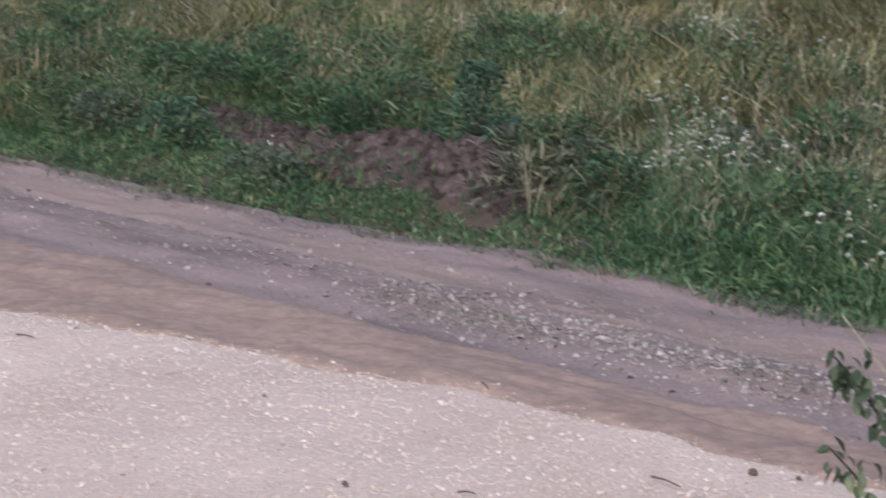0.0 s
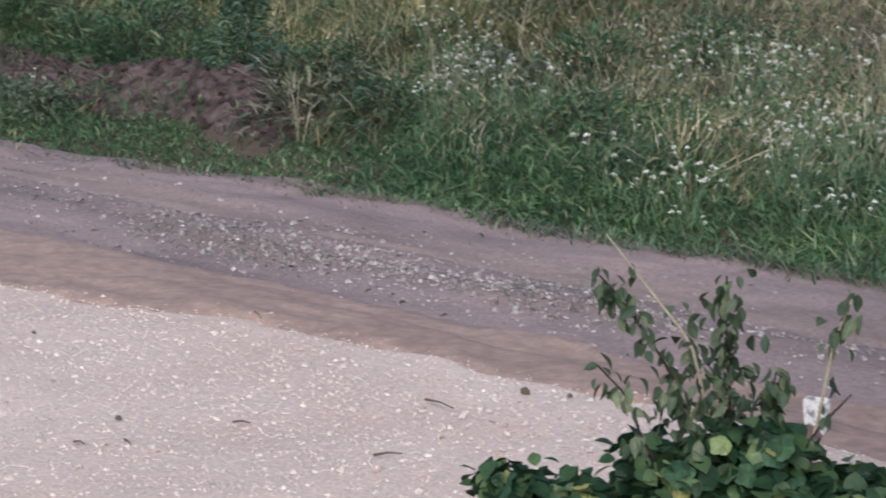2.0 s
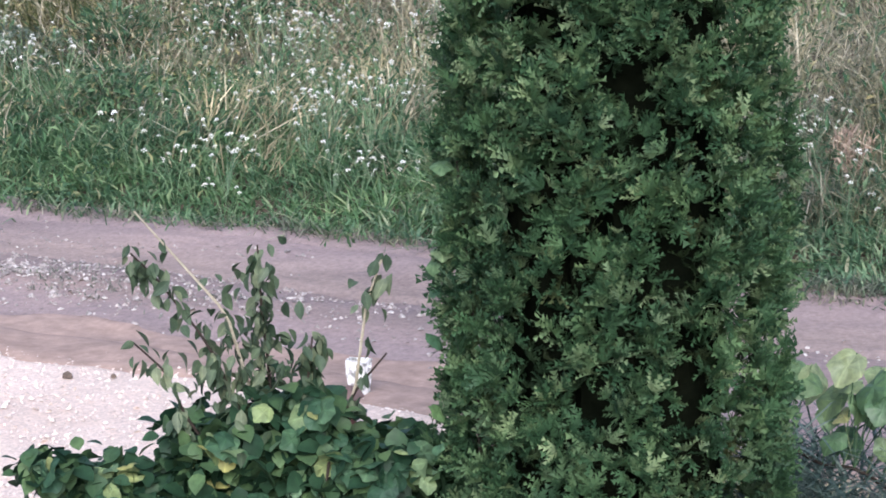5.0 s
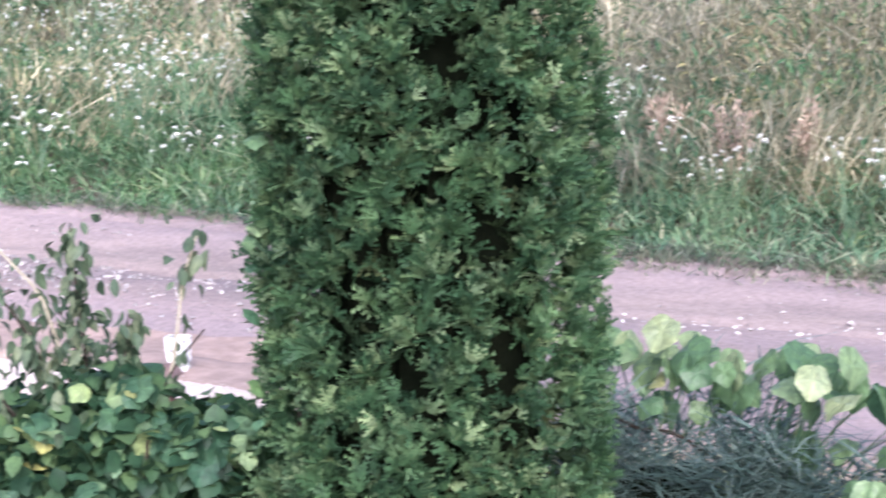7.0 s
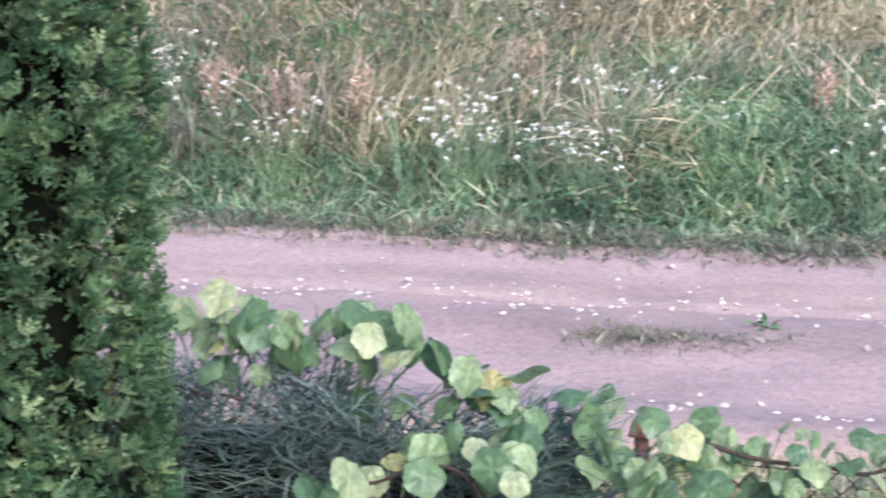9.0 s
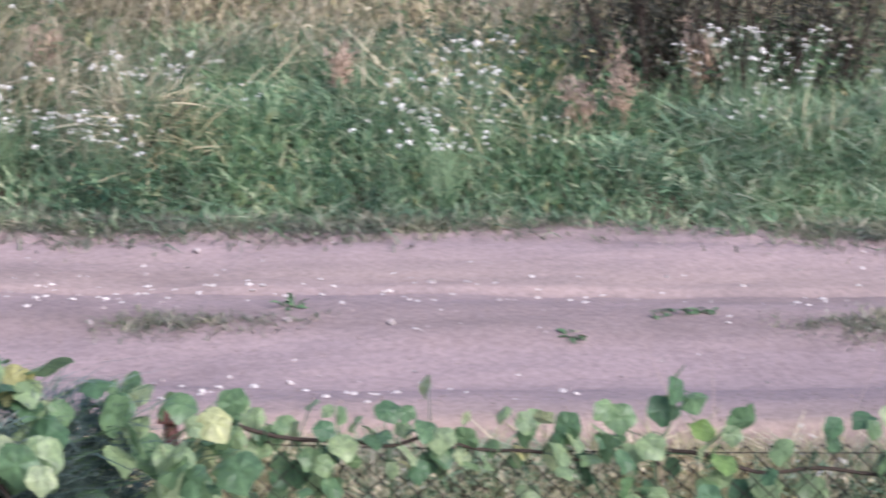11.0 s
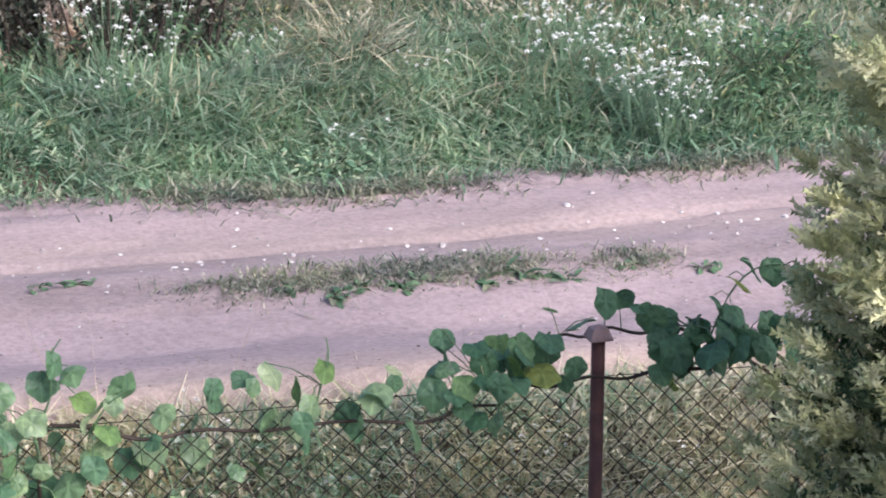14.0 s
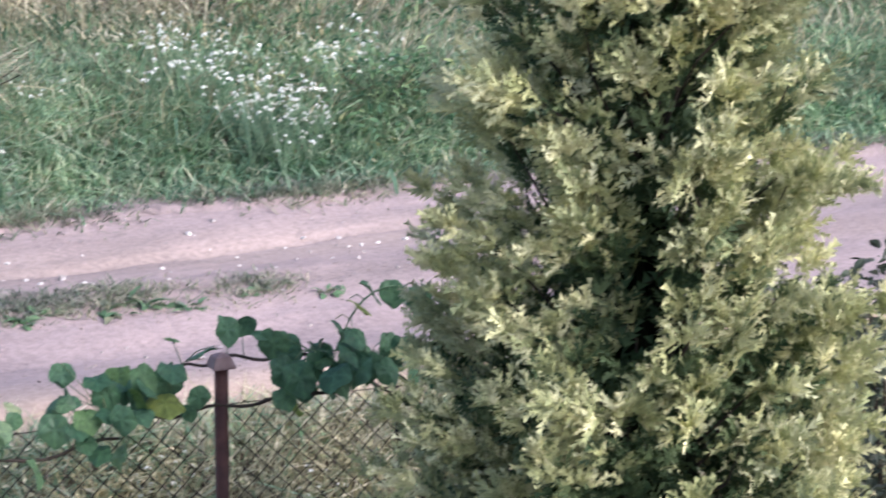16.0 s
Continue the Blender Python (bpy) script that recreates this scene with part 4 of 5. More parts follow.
def columnar_thuja(x, y, z, height, seed):
    """A narrow column of ruffled upright fans in small tufts, split by a few steep dark clefts."""
    r = np.random.default_rng(seed)
    root = base("columnar_thuja", x, y, z, "tall columnar green thuja with dense ruffled sprays", "conifer")
    # clefts: bearing at mid height, lean, foot, top, width, depth
    clefts = [(-1.22, 0.05, 1.9, 4.2, 0.055, 0.065), (-0.86, 0.04, 0.6, 2.5, 0.055, 0.065), (-1.55, -0.06, 0.9, 2.7, 0.055, 0.065), (-0.62, 0.03, 2.2, 4.2, 0.06, 0.06), (-1.95, 0.05, 0.2, 4.0, 0.06, 0.06)]
    clefts += [(float(r.uniform(-0.3, 4.0)), float(r.normal(0, 0.05)), float(r.uniform(0, 1.5)), float(r.uniform(2.2, 4.2)), 0.06, 0.07) for _ in range(8)]

    def radius(az, h):
        q = 0.462 * np.minimum(1, 0.35 + h * 1.2) * (1 - 0.07 * h / height) * np.sqrt(np.clip(1 - (h / (height + 0.05)) ** 6, 0, 1))
        q = q * (1 + 0.045 * waves(np.cos(az) * 3 + 0.4 * h, np.sin(az) * 3 + h, 1.6, seed + 1))
        for b_, lean, lo_, hi_, w_, d_ in clefts:
            off = np.mod(az - b_ - lean * (h - 2) - 0.07 * np.sin(h * 5 + b_ * 9) + np.pi, 2 * np.pi) - np.pi
            q = q - d_ * np.exp(-(off / w_) ** 2) * smooth01(h, lo_, lo_ + 0.25) * (1 - smooth01(h, hi_ - 0.25, hi_)) * (0.7 + 0.5 * np.sin(h * 4.1 + b_ * 5))
        return np.maximum(q, 0.05)

    n, per = 2900, 7
    order = np.arange(n)
    h = height * np.clip((order + 0.5) / n + r.normal(0, 0.006, n), 0.004, 0.995)
    az = np.mod(order * 2.39996 + r.normal(0, 0.14, n), 2 * np.pi)
    deep = np.clip(r.normal(0.0, 0.026, n), -0.07, 0.03)
    H, AZ, DEEP = np.repeat(h, per), np.repeat(az, per), np.repeat(deep, per)
    k = (np.sin(AZ) < 0.45) | (r.random(n * per) < 0.5)
    H, AZ, DEEP = H[k], AZ[k], DEEP[k]
    m = len(H)
    out = np.stack([np.cos(AZ), np.sin(AZ), 0 * AZ], -1)
    tang = np.stack([-np.sin(AZ), np.cos(AZ), 0 * AZ], -1)
    up = np.array([0, 0, 1.0])
    q, b_ = np.sqrt(r.random(m)), r.uniform(0, 2 * np.pi, m)
    dx, dz = q * np.cos(b_), q * np.sin(b_)
    R_ = radius(AZ, H) + DEEP - 0.045 + 0.035 * (1 - q * q)
    at = out * R_[:, None] + tang * (dx * 0.036)[:, None] + up * (H + dz * 0.036)[:, None]
    along = up * (0.55 + 0.55 * dz)[:, None] + tang * (0.75 * dx)[:, None] + out * (0.50 - 0.15 * dz)[:, None] + r.normal(0, 0.22, (m, 3))
    face = out * 0.75 + up * (0.30 + 0.5 * dz)[:, None] + tang * (0.6 * dx)[:, None] + r.normal(0, 0.30, (m, 3))
    shapes = [frond(seed + 10 + g, 4, (48, 56, 42, 60)[g], 0.42, 42, (0.30, -0.25, 0.40, -0.10)[g], (-0.45, -0.25, 0.35, -0.55)[g]) for g in range(4)]
    size = 0.050 * r.uniform(0.6, 1.3, m)
    sunk = r.random(m) < 0.16
    at[sunk] -= out[sunk] * r.uniform(0.03, 0.10, sunk.sum())[:, None]
    thing("foliage", *sprays(shapes, at[~sunk], along[~sunk], face[~sunk], size[~sunk], r), M_THUJA, parent=root)
    thing("inner_spray", *sprays(shapes, at[sunk], along[sunk], face[sunk], size[sunk], r), M_THUJA_IN, parent=root, kind="stuff")
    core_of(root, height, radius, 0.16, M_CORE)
    return root


def golden_thuja(x, y, z, height, seed):
    """A loose cone of arching plumes, golden at their outer sprays and green within, with deep gaps between them."""
    r = np.random.default_rng(seed)
    root = base("golden_thuja", x, y, z, "loose conical thuja with yellow-tipped feathery plumes", "conifer")

    def radius(az, h):
        q = 0.69 * np.minimum(1, 0.75 + h * 0.4) * np.clip(1.12 - 0.25 * h, 0.03, 1.0)
        return q * (1 + 0.10 * waves(np.cos(az) * 3 + 0.5 * h, np.sin(az) * 3 + 1.1 * h, 1.7, seed + 1))

    n, per = 700, 33
    hs = np.linspace(0, height * 0.93, 400)
    area = np.cumsum(0.12 + np.clip(1.12 - 0.25 * hs, 0.03, 1.0))
    order = np.arange(n)
    h = np.interp((order + 0.5) / n * area[-1], area, hs) + r.normal(0, 0.05, n)
    az = np.mod(order * 2.39996 + r.normal(0, 0.3, n), 2 * np.pi)
    out1 = np.stack([np.cos(az), np.sin(az), 0 * az], -1)
    tang1 = np.stack([-np.sin(az), np.cos(az), 0 * az], -1)
    up = np.array([0, 0, 1.0])
    axis1 = up * (0.80 + r.normal(0, 0.12, n))[:, None] + out1 * (0.50 + r.normal(0, 0.12, n))[:, None] + tang1 * (-0.28 + r.normal(0, 0.28, n))[:, None]
    axis1 /= np.linalg.norm(axis1, axis=1)[:, None]
    long1 = 0.34 * r.uniform(0.7, 1.25, n) * np.clip(1.2 - 0.12 * h, 0.5, 1.1)
    foot1 = radius(az, h) - 0.15 + np.clip(r.normal(0, 0.06, n), -0.14, 0.07)
    foot1 = out1 * np.maximum(foot1, 0.02)[:, None] + up * (h - 0.12)[:, None]

    def many(a):
        return np.repeat(a, per, 0)

    m = n * per
    out, tang, axis, foot, long_ = many(out1), many(tang1), many(axis1), many(foot1), many(long1)
    side = np.cross(axis, out)
    side /= np.linalg.norm(side, axis=1)[:, None]
    u = 0.04 + 0.96 * r.random(m) ** 0.85
    s_ = r.uniform(-1, 1, m)
    w_ = 0.085 * np.sqrt(np.clip(u * 3, 0, 1)) * (1.12 - 0.85 * u)
    lift = r.random(m)
    at = foot + axis * (long_ * u)[:, None] + out * (0.05 * u * u + 0.05 * (1 - s_ ** 2) * lift - 0.02)[:, None] - up * (0.05 * u ** 3)[:, None] + side * (s_ * w_)[:, None]
    along = axis * 0.75 + side * (0.85 * s_ + r.normal(0, 0.15, m))[:, None] + out * (0.30 + r.normal(0, 0.15, m))[:, None]
    face = out * 0.9 + up * 0.45 + side * (0.7 * s_)[:, None] + r.normal(0, 0.22, (m, 3))
    shapes = [frond(seed + 10 + g, 3, (30, 36, 24, 40)[g], 0.40, 38, (0.20, -0.30, 0.05, -0.15)[g], (-0.3, -0.2, 0.2, -0.4)[g]) for g in range(4)]
    size = 0.066 * r.uniform(0.5, 1.3, m)
    ripe = many(r.normal(0, 0.16, n))
    k = (out[:, 1] < 0.4) | (r.random(m) < 0.45)
    at, along, face, size, u, lift, ripe = at[k], along[k], face[k], size[k], u[k], lift[k], ripe[k]
    m = len(at)
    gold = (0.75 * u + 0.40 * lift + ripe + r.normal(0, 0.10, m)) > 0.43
    thing("foliage", *sprays(shapes, at[gold], along[gold], face[gold], size[gold], r), M_GOLD, "golden-yellow outer sprays", parent=root)
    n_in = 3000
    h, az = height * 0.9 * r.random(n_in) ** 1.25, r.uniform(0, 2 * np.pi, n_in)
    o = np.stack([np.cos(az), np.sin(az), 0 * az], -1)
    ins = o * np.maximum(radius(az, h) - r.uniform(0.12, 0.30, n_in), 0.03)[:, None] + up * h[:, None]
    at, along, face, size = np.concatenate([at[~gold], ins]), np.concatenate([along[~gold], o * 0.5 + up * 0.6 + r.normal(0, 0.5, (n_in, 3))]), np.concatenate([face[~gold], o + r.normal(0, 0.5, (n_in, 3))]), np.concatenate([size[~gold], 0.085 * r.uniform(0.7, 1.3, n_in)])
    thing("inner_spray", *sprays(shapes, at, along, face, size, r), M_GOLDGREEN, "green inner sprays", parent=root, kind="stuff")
    for i in range(0, n, 3):
        a = np.array([0, 0, max(foot1[i, 2] - 0.25, 0.02)])
        thing("branch", *tube([a, (a + foot1[i]) / 2 + (0, 0, -0.03), foot1[i], foot1[i] + axis1[i] * long1[i] * 0.7], 0.008, 0.002, 4), M_BARK, parent=root)
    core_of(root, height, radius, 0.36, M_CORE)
    return root


columnar_thuja(-2.51, 4.93, -0.76, 4.0, 41)
golden_thuja(2.83, 4.83, -0.76, 4.1, 51)

# ---- fence ----
FENCE_Y, POSTS = 6.0, ((-4.05, 0.60), (-0.99, 0.585), (2.081, 0.637), (5.13, 0.62))
for px_, top in POSTS:
    post = base("fence_post", px_, FENCE_Y, -0.76, "rust-brown steel pipe fence post with a small cap", "fence post", "fence posts")
    pipe = thing("pipe", *tube([(0, 0, -0.2), (0, 0, 0.2), (0, 0, 0.76 + top - 0.05)], 0.0215, 0.0215, 14), M_RUST, parent=post, smooth=True)
    a, b_ = 0.036, 0.024
    v = [(-a, -a, 0), (a, -a, 0), (a, a, 0), (-a, a, 0), (-a * 0.98, -a * 0.98, 0.006), (a * 0.98, -a * 0.98, 0.006), (a * 0.98, a * 0.98, 0.006), (-a * 0.98, a * 0.98, 0.006),
         (-b_, -b_, 0.035), (b_, -b_, 0.035), (b_, b_, 0.035), (-b_, b_, 0.035), (0, 0, 0.046)]
    t = [(0, 2, 1), (0, 3, 2)]
    for lo_ in (0, 4):
        for j in range(4):
            p, q = lo_ + j, lo_ + (j + 1) % 4
            t += [(p, q, q + 4), (p, q + 4, p + 4)]
    t += [(8 + j, 8 + (j + 1) % 4, 12) for j in range(4)]
    thing("cap", np.array(v) + (0, 0, 0.76 + top - 0.05), np.array(t), M_RUST if px_ == -0.99 else M_CAP, "rusty cap" if px_ == -0.99 else "faded pinkish pyramid cap", parent=pipe)
CELL, NET_TOP, NET_LOW = 0.036, 0.50, -0.72
for i in range(len(POSTS) - 1):
    x0, x1 = POSTS[i][0] + 0.03, POSTS[i + 1][0] - 0.03
    net = base("chain_link_panel", (x0 + x1) / 2, FENCE_Y - 0.02, NET_LOW, "dark rusty chain-link mesh stretched between posts", "fence", "fence panels")
    steps = int((NET_TOP - NET_LOW) / CELL)
    zz = [(CELL * (j % 2), 0.003 * (1 if j % 4 < 2 else -1), j * CELL) for j in range(steps + 1)]
    P = np.array(zz)
    tv, tt = tube(P, 0.0027, 0.0027, 4)
    n = int((x1 - x0) / CELL)
    pl = np.stack([x0 - net.location.x + np.arange(n) * CELL, 0.004 * np.sin(np.arange(n) * 0.5), 0.012 * np.sin(np.arange(n) * 0.13 + i)], -1)
    turns = np.tile(np.eye(3), (n, 1, 1))
    turns[1::2, 0, 0] = -1
    pl[1::2, 0] += CELL
    thing("wire_mesh", *spread(tv, tt, turns, pl), M_WIRE, parent=net)
    for z in (NET_TOP - 0.03,):
        X_ = np.linspace(x0, x1, 9) - net.location.x
        thing("tension_wire", *tube(np.stack([X_, 0 * X_ + 0.012, z - NET_LOW - 0.02 * np.sin(np.linspace(0, math.pi, 9))], -1), 0.0016, 0.0016, 4), M_WIRE, parent=net)

# ---- vines on the fence ----


def vine(name, label, x0, z0, stem, leaves, meshes, size, y=None, seed=1, shoots=(), tilt=-0.85):
    r = np.random.default_rng(seed)
    y = FENCE_Y - 0.03 if y is None else y
    root = base(name, x0, y, z0, label, "vine")

    def run(points, n):
        P = np.array([(a - x0, 0.02 * math.sin(a * 7), c - z0) for a, c in points])
        f = np.stack([np.interp(np.linspace(0, 1, n), np.linspace(0, 1, len(P)), P[:, k]) for k in range(3)], -1)
        f[1:-1] = (f[:-2] + f[1:-1] + f[2:]) / 3
        return f

    fine = run(stem, 40)
    fine[:, 2] += 0.010 * np.sin(np.arange(40) * 0.9)
    thing("stem", *tube(fine, 0.0075, 0.0045, 6), M_BARK, "dark woody stem", parent=root)
    wood = [fine]
    for points in shoots:
        wood.append(run(points, 14))
        thing("shoot", *tube(wood[-1], 0.004, 0.002, 5), M_WEED, "thin green shoot", parent=root)
    wood = np.concatenate(wood)
    stalks = []
    for a, c in leaves:
        s = size * r.uniform(0.55, 1.15)
        az, tl = r.normal(-1.57, 0.65), r.normal(tilt, 0.5)
        p = np.array([a - x0, r.normal(0, 0.07), c - z0 + s * 0.35])
        hang("leaf", meshes[int(r.integers(len(meshes)))], root, p, az, tl, r.normal(0, 0.5), s)
        near = wood[np.argmin(np.linalg.norm(wood - p, axis=1) + 0.03 * r.random(len(wood)))]
        if np.linalg.norm(near - p) < 0.7:
            stalks.append(tube([near, (near + p) / 2 + (0, 0, 0.015), p], 0.0022, 0.0016, 3))
    thing("leaf_stalk", *join(*stalks), M_WEED, parent=root, kind="stuff")
    return root


r = np.random.default_rng(120)
big = [(-2.00, 1.06), (-2.15, 0.99), (-2.00, 0.92), (-2.07, 0.82), (-1.93, 0.84), (-1.84, 0.98), (-1.84, 0.88), (-1.68, 1.01), (-1.61, 0.91), (-1.52, 1.02), (-1.42, 0.94), (-1.32, 0.92), (-1.37, 0.76), (-1.54, 0.75), (-1.77, 0.67), (-1.68, 0.73), (-1.84, 0.64), (-1.25, 0.75), (-1.10, 0.79), (-1.03, 0.74)]
extra = [(float(a), 1.0 - 0.36 * float(smooth01(np.array(a), -1.6, -0.80)) - 0.16 * r.random()) for a in r.uniform(-2.2, -0.70, 62)]
low_ = [(float(a), float(r.uniform(0.15, 0.74))) for a in r.uniform(-1.25, -0.72, 84)] 
vine("grape_vine", "bright green grape vine heaped over the fence", -1.5, -0.74, [(-1.5, -0.74), (-1.45, 0.2), (-1.6, 0.6), (-2.0, 0.75), (-2.3, 0.8)], big + extra, ROUND, 0.118, y=5.42, seed=121)
vine("grape_vine", "yellow-green vine leaves hanging over the fence post", -1.0, -0.74, [(-1.05, -0.74), (-0.98, 0.2), (-0.9, 0.55), (-1.15, 0.72)], low_, ROUND, 0.088, y=5.62, seed=127)
vine("grape_vine", "green vine shoot lying over the juniper", -1.5, -0.74, [(-1.2, -0.74), (-1.05, 0.3), (-1.3, 0.74), (-1.7, 0.62)], [(-1.72 + 0.75 * float(u), 0.66 + 0.12 * float(u) + float(r.normal(0, 0.03))) for u in r.random(17)], ROUND, 0.11, y=5.08, seed=124)
along = [(float(a), float(r.normal(0.49, 0.06))) for a in r.uniform(-0.95, 0.35, 84)] + [(float(a), float(r.uniform(0.05, 0.46))) for a in r.uniform(-0.95, 0.6, 52)]
some = [(0.58, 0.49), (0.62, 0.52), (0.46, 0.65), (0.5, 0.6), (0.42, 0.58), (1.24, 0.56), (1.19, 0.47), (1.45, 0.51), (1.31, 0.43), (0.71, 0.33), (1.02, 0.26), (0.55, 0.36), (0.36, 0.5), (0.3, 0.48), (0.85, 0.44), (0.95, 0.3), (1.6, 0.5), (1.38, 0.5), (0.3, 0.3), (0.2, 0.4)] + [(float(a), float(r.normal(0.46, 0.07))) for a in r.uniform(0.3, 1.75, 30)] + [(float(a), float(r.uniform(0.1, 0.4))) for a in r.uniform(0.3, 1.5, 18)]
TRAIL = [(0.41, 0.47), (0.71, 0.41), (1.03, 0.40), (1.51, 0.39), (1.75, 0.42)]
vine("grape_vine", "thin vine with small leaves on the fence top", 0.41, -0.74, [(0.41, -0.74), (0.40, 0.2)] + TRAIL, some, ROUND_MIX, 0.097, seed=125, shoots=[[(0.41, 0.46), (0.45, 0.56), (0.44, 0.66), (0.48, 0.72)], [(1.2, 0.40), (1.22, 0.50), (1.25, 0.60), (1.24, 0.66)], [(0.55, 0.44), (0.60, 0.52), (0.66, 0.56)]])
vine("grape_vine", "pale green vine trailing along the fence top", -0.95, -0.74, [(-0.95, -0.74), (-0.93, 0.55), (-0.46, 0.47), (-0.23, 0.50), (0.14, 0.43), (0.39, 0.46)], along, ROUND, 0.082, seed=122)
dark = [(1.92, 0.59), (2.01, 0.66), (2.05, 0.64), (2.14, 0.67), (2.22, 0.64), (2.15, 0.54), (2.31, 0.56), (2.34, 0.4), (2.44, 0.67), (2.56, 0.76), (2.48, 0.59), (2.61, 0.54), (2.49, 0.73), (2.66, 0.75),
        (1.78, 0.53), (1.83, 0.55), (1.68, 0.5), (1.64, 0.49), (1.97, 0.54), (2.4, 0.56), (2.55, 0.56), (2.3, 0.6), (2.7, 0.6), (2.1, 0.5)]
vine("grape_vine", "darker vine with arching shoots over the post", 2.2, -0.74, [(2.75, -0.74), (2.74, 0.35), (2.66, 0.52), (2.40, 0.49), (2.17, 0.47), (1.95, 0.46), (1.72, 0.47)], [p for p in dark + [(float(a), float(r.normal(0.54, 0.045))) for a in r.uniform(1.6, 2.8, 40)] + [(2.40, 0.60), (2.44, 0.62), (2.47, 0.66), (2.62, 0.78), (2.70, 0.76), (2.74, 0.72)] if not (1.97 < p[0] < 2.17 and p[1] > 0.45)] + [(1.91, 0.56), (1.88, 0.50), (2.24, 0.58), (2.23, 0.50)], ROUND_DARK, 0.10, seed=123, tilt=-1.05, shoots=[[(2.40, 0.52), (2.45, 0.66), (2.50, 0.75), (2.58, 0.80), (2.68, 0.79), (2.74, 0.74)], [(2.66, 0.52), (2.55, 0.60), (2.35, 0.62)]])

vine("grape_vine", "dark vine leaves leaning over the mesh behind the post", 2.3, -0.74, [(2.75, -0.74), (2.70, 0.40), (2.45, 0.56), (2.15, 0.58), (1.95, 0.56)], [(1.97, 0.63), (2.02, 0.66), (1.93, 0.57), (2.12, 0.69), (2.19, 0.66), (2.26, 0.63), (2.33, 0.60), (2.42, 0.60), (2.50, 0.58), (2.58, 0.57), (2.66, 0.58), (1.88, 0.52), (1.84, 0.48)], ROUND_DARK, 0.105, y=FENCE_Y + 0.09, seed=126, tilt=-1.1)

# ---- low bushes ----


def needle_bush(name, x, y, z, radii, count, length, material, label, seed):
    """A dome of fine bent needle sprays over a near-black shell of painted shade."""
    r = np.random.default_rng(seed)
    root = base(name, x, y, z, label, "shrub")
    d = r.normal(0, 1, (count, 3))
    d[:, 2] = np.abs(d[:, 2])
    d /= np.linalg.norm(d, axis=1)[:, None]
    d2 = np.sign(d) * np.abs(d) ** 0.6
    p = d2 * np.array(radii) * (0.72 + 0.28 * r.random(count))[:, None] * (1 + 0.12 * waves(d[:, 0] * 3, d[:, 2] * 3 + d[:, 1] * 3, 1.7, seed))[:, None]
    az = np.arctan2(d[:, 1], d[:, 0]) + r.normal(0, 1.5, count)
    v, t = blades(p[:, 0], p[:, 1], p[:, 2], az, length * r.uniform(0.5, 1.3, count), np.abs(r.normal(1.3, 0.6, count)), 0.007 * r.uniform(0.6, 1.4, count), np.abs(r.normal(1.0, 0.5, count)))
    thing("foliage", v, t, material, parent=root)
    # closed shell in the gap colour, so the bush looks shaded between needles
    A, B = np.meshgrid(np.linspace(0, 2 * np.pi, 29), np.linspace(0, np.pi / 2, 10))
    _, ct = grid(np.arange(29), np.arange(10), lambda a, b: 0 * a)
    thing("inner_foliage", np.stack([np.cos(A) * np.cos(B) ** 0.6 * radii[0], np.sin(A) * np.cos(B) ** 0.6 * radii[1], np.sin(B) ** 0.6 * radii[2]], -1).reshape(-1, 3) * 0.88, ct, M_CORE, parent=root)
    return root


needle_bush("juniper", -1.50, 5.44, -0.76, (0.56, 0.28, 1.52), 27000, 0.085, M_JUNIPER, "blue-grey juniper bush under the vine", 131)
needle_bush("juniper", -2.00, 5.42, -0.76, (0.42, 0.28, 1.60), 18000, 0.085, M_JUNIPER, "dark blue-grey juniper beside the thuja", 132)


def leaf_bush(name, x, y, z, lobes, meshes, size, label, count, seed, joined=0, joined_mat=None):
    """Round leaves over several rounded lobes; the outermost leaves are single parts."""
    r = np.random.default_rng(seed)
    root = base(name, x, y, z, label, "shrub")
    for i in range(7):
        lx, ly, lz, rx_, rz_ = lobes[i % len(lobes)]
        e = np.array([lx, ly, lz]) + r.normal(0, 0.5, 3) * (rx_, rx_, rz_)
        thing("stem", *tube([(0, 0, 0), e * (0.4, 0.4, 0.55), e], 0.010, 0.004, 5), M_BARK, parent=root)
    pts, outs = [], []
    tot = sum(l[3] for l in lobes)
    for lx, ly, lz, rx_, rz_ in lobes:
        n = int((count + joined) * rx_ / tot)
        d = r.normal(0, 1, (n, 3))
        d /= np.linalg.norm(d, axis=1)[:, None]
        pts.append(np.array([lx, ly, lz]) + d * np.array([rx_, rx_ * 0.8, rz_]) * (r.random(n) ** 0.4)[:, None])
        outs.append(d)
    pts, outs = np.concatenate(pts), np.concatenate(outs)
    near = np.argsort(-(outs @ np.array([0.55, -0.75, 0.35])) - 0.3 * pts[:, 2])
    az = np.arctan2(outs[:, 1], outs[:, 0]) + r.normal(0, 1.2, len(pts))
    tilt = r.normal(-0.35, 0.7, len(pts))
    for k in near[:count]:
        hang("leaf", meshes[int(r.integers(len(meshes)))], root, pts[k], az[k], tilt[k], r.normal(0, 0.8), size * r.uniform(0.5, 1.25))
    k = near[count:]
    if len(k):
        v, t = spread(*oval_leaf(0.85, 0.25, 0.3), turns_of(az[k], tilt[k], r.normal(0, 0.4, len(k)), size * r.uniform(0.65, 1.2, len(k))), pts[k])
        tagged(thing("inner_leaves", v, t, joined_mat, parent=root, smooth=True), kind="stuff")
    return root


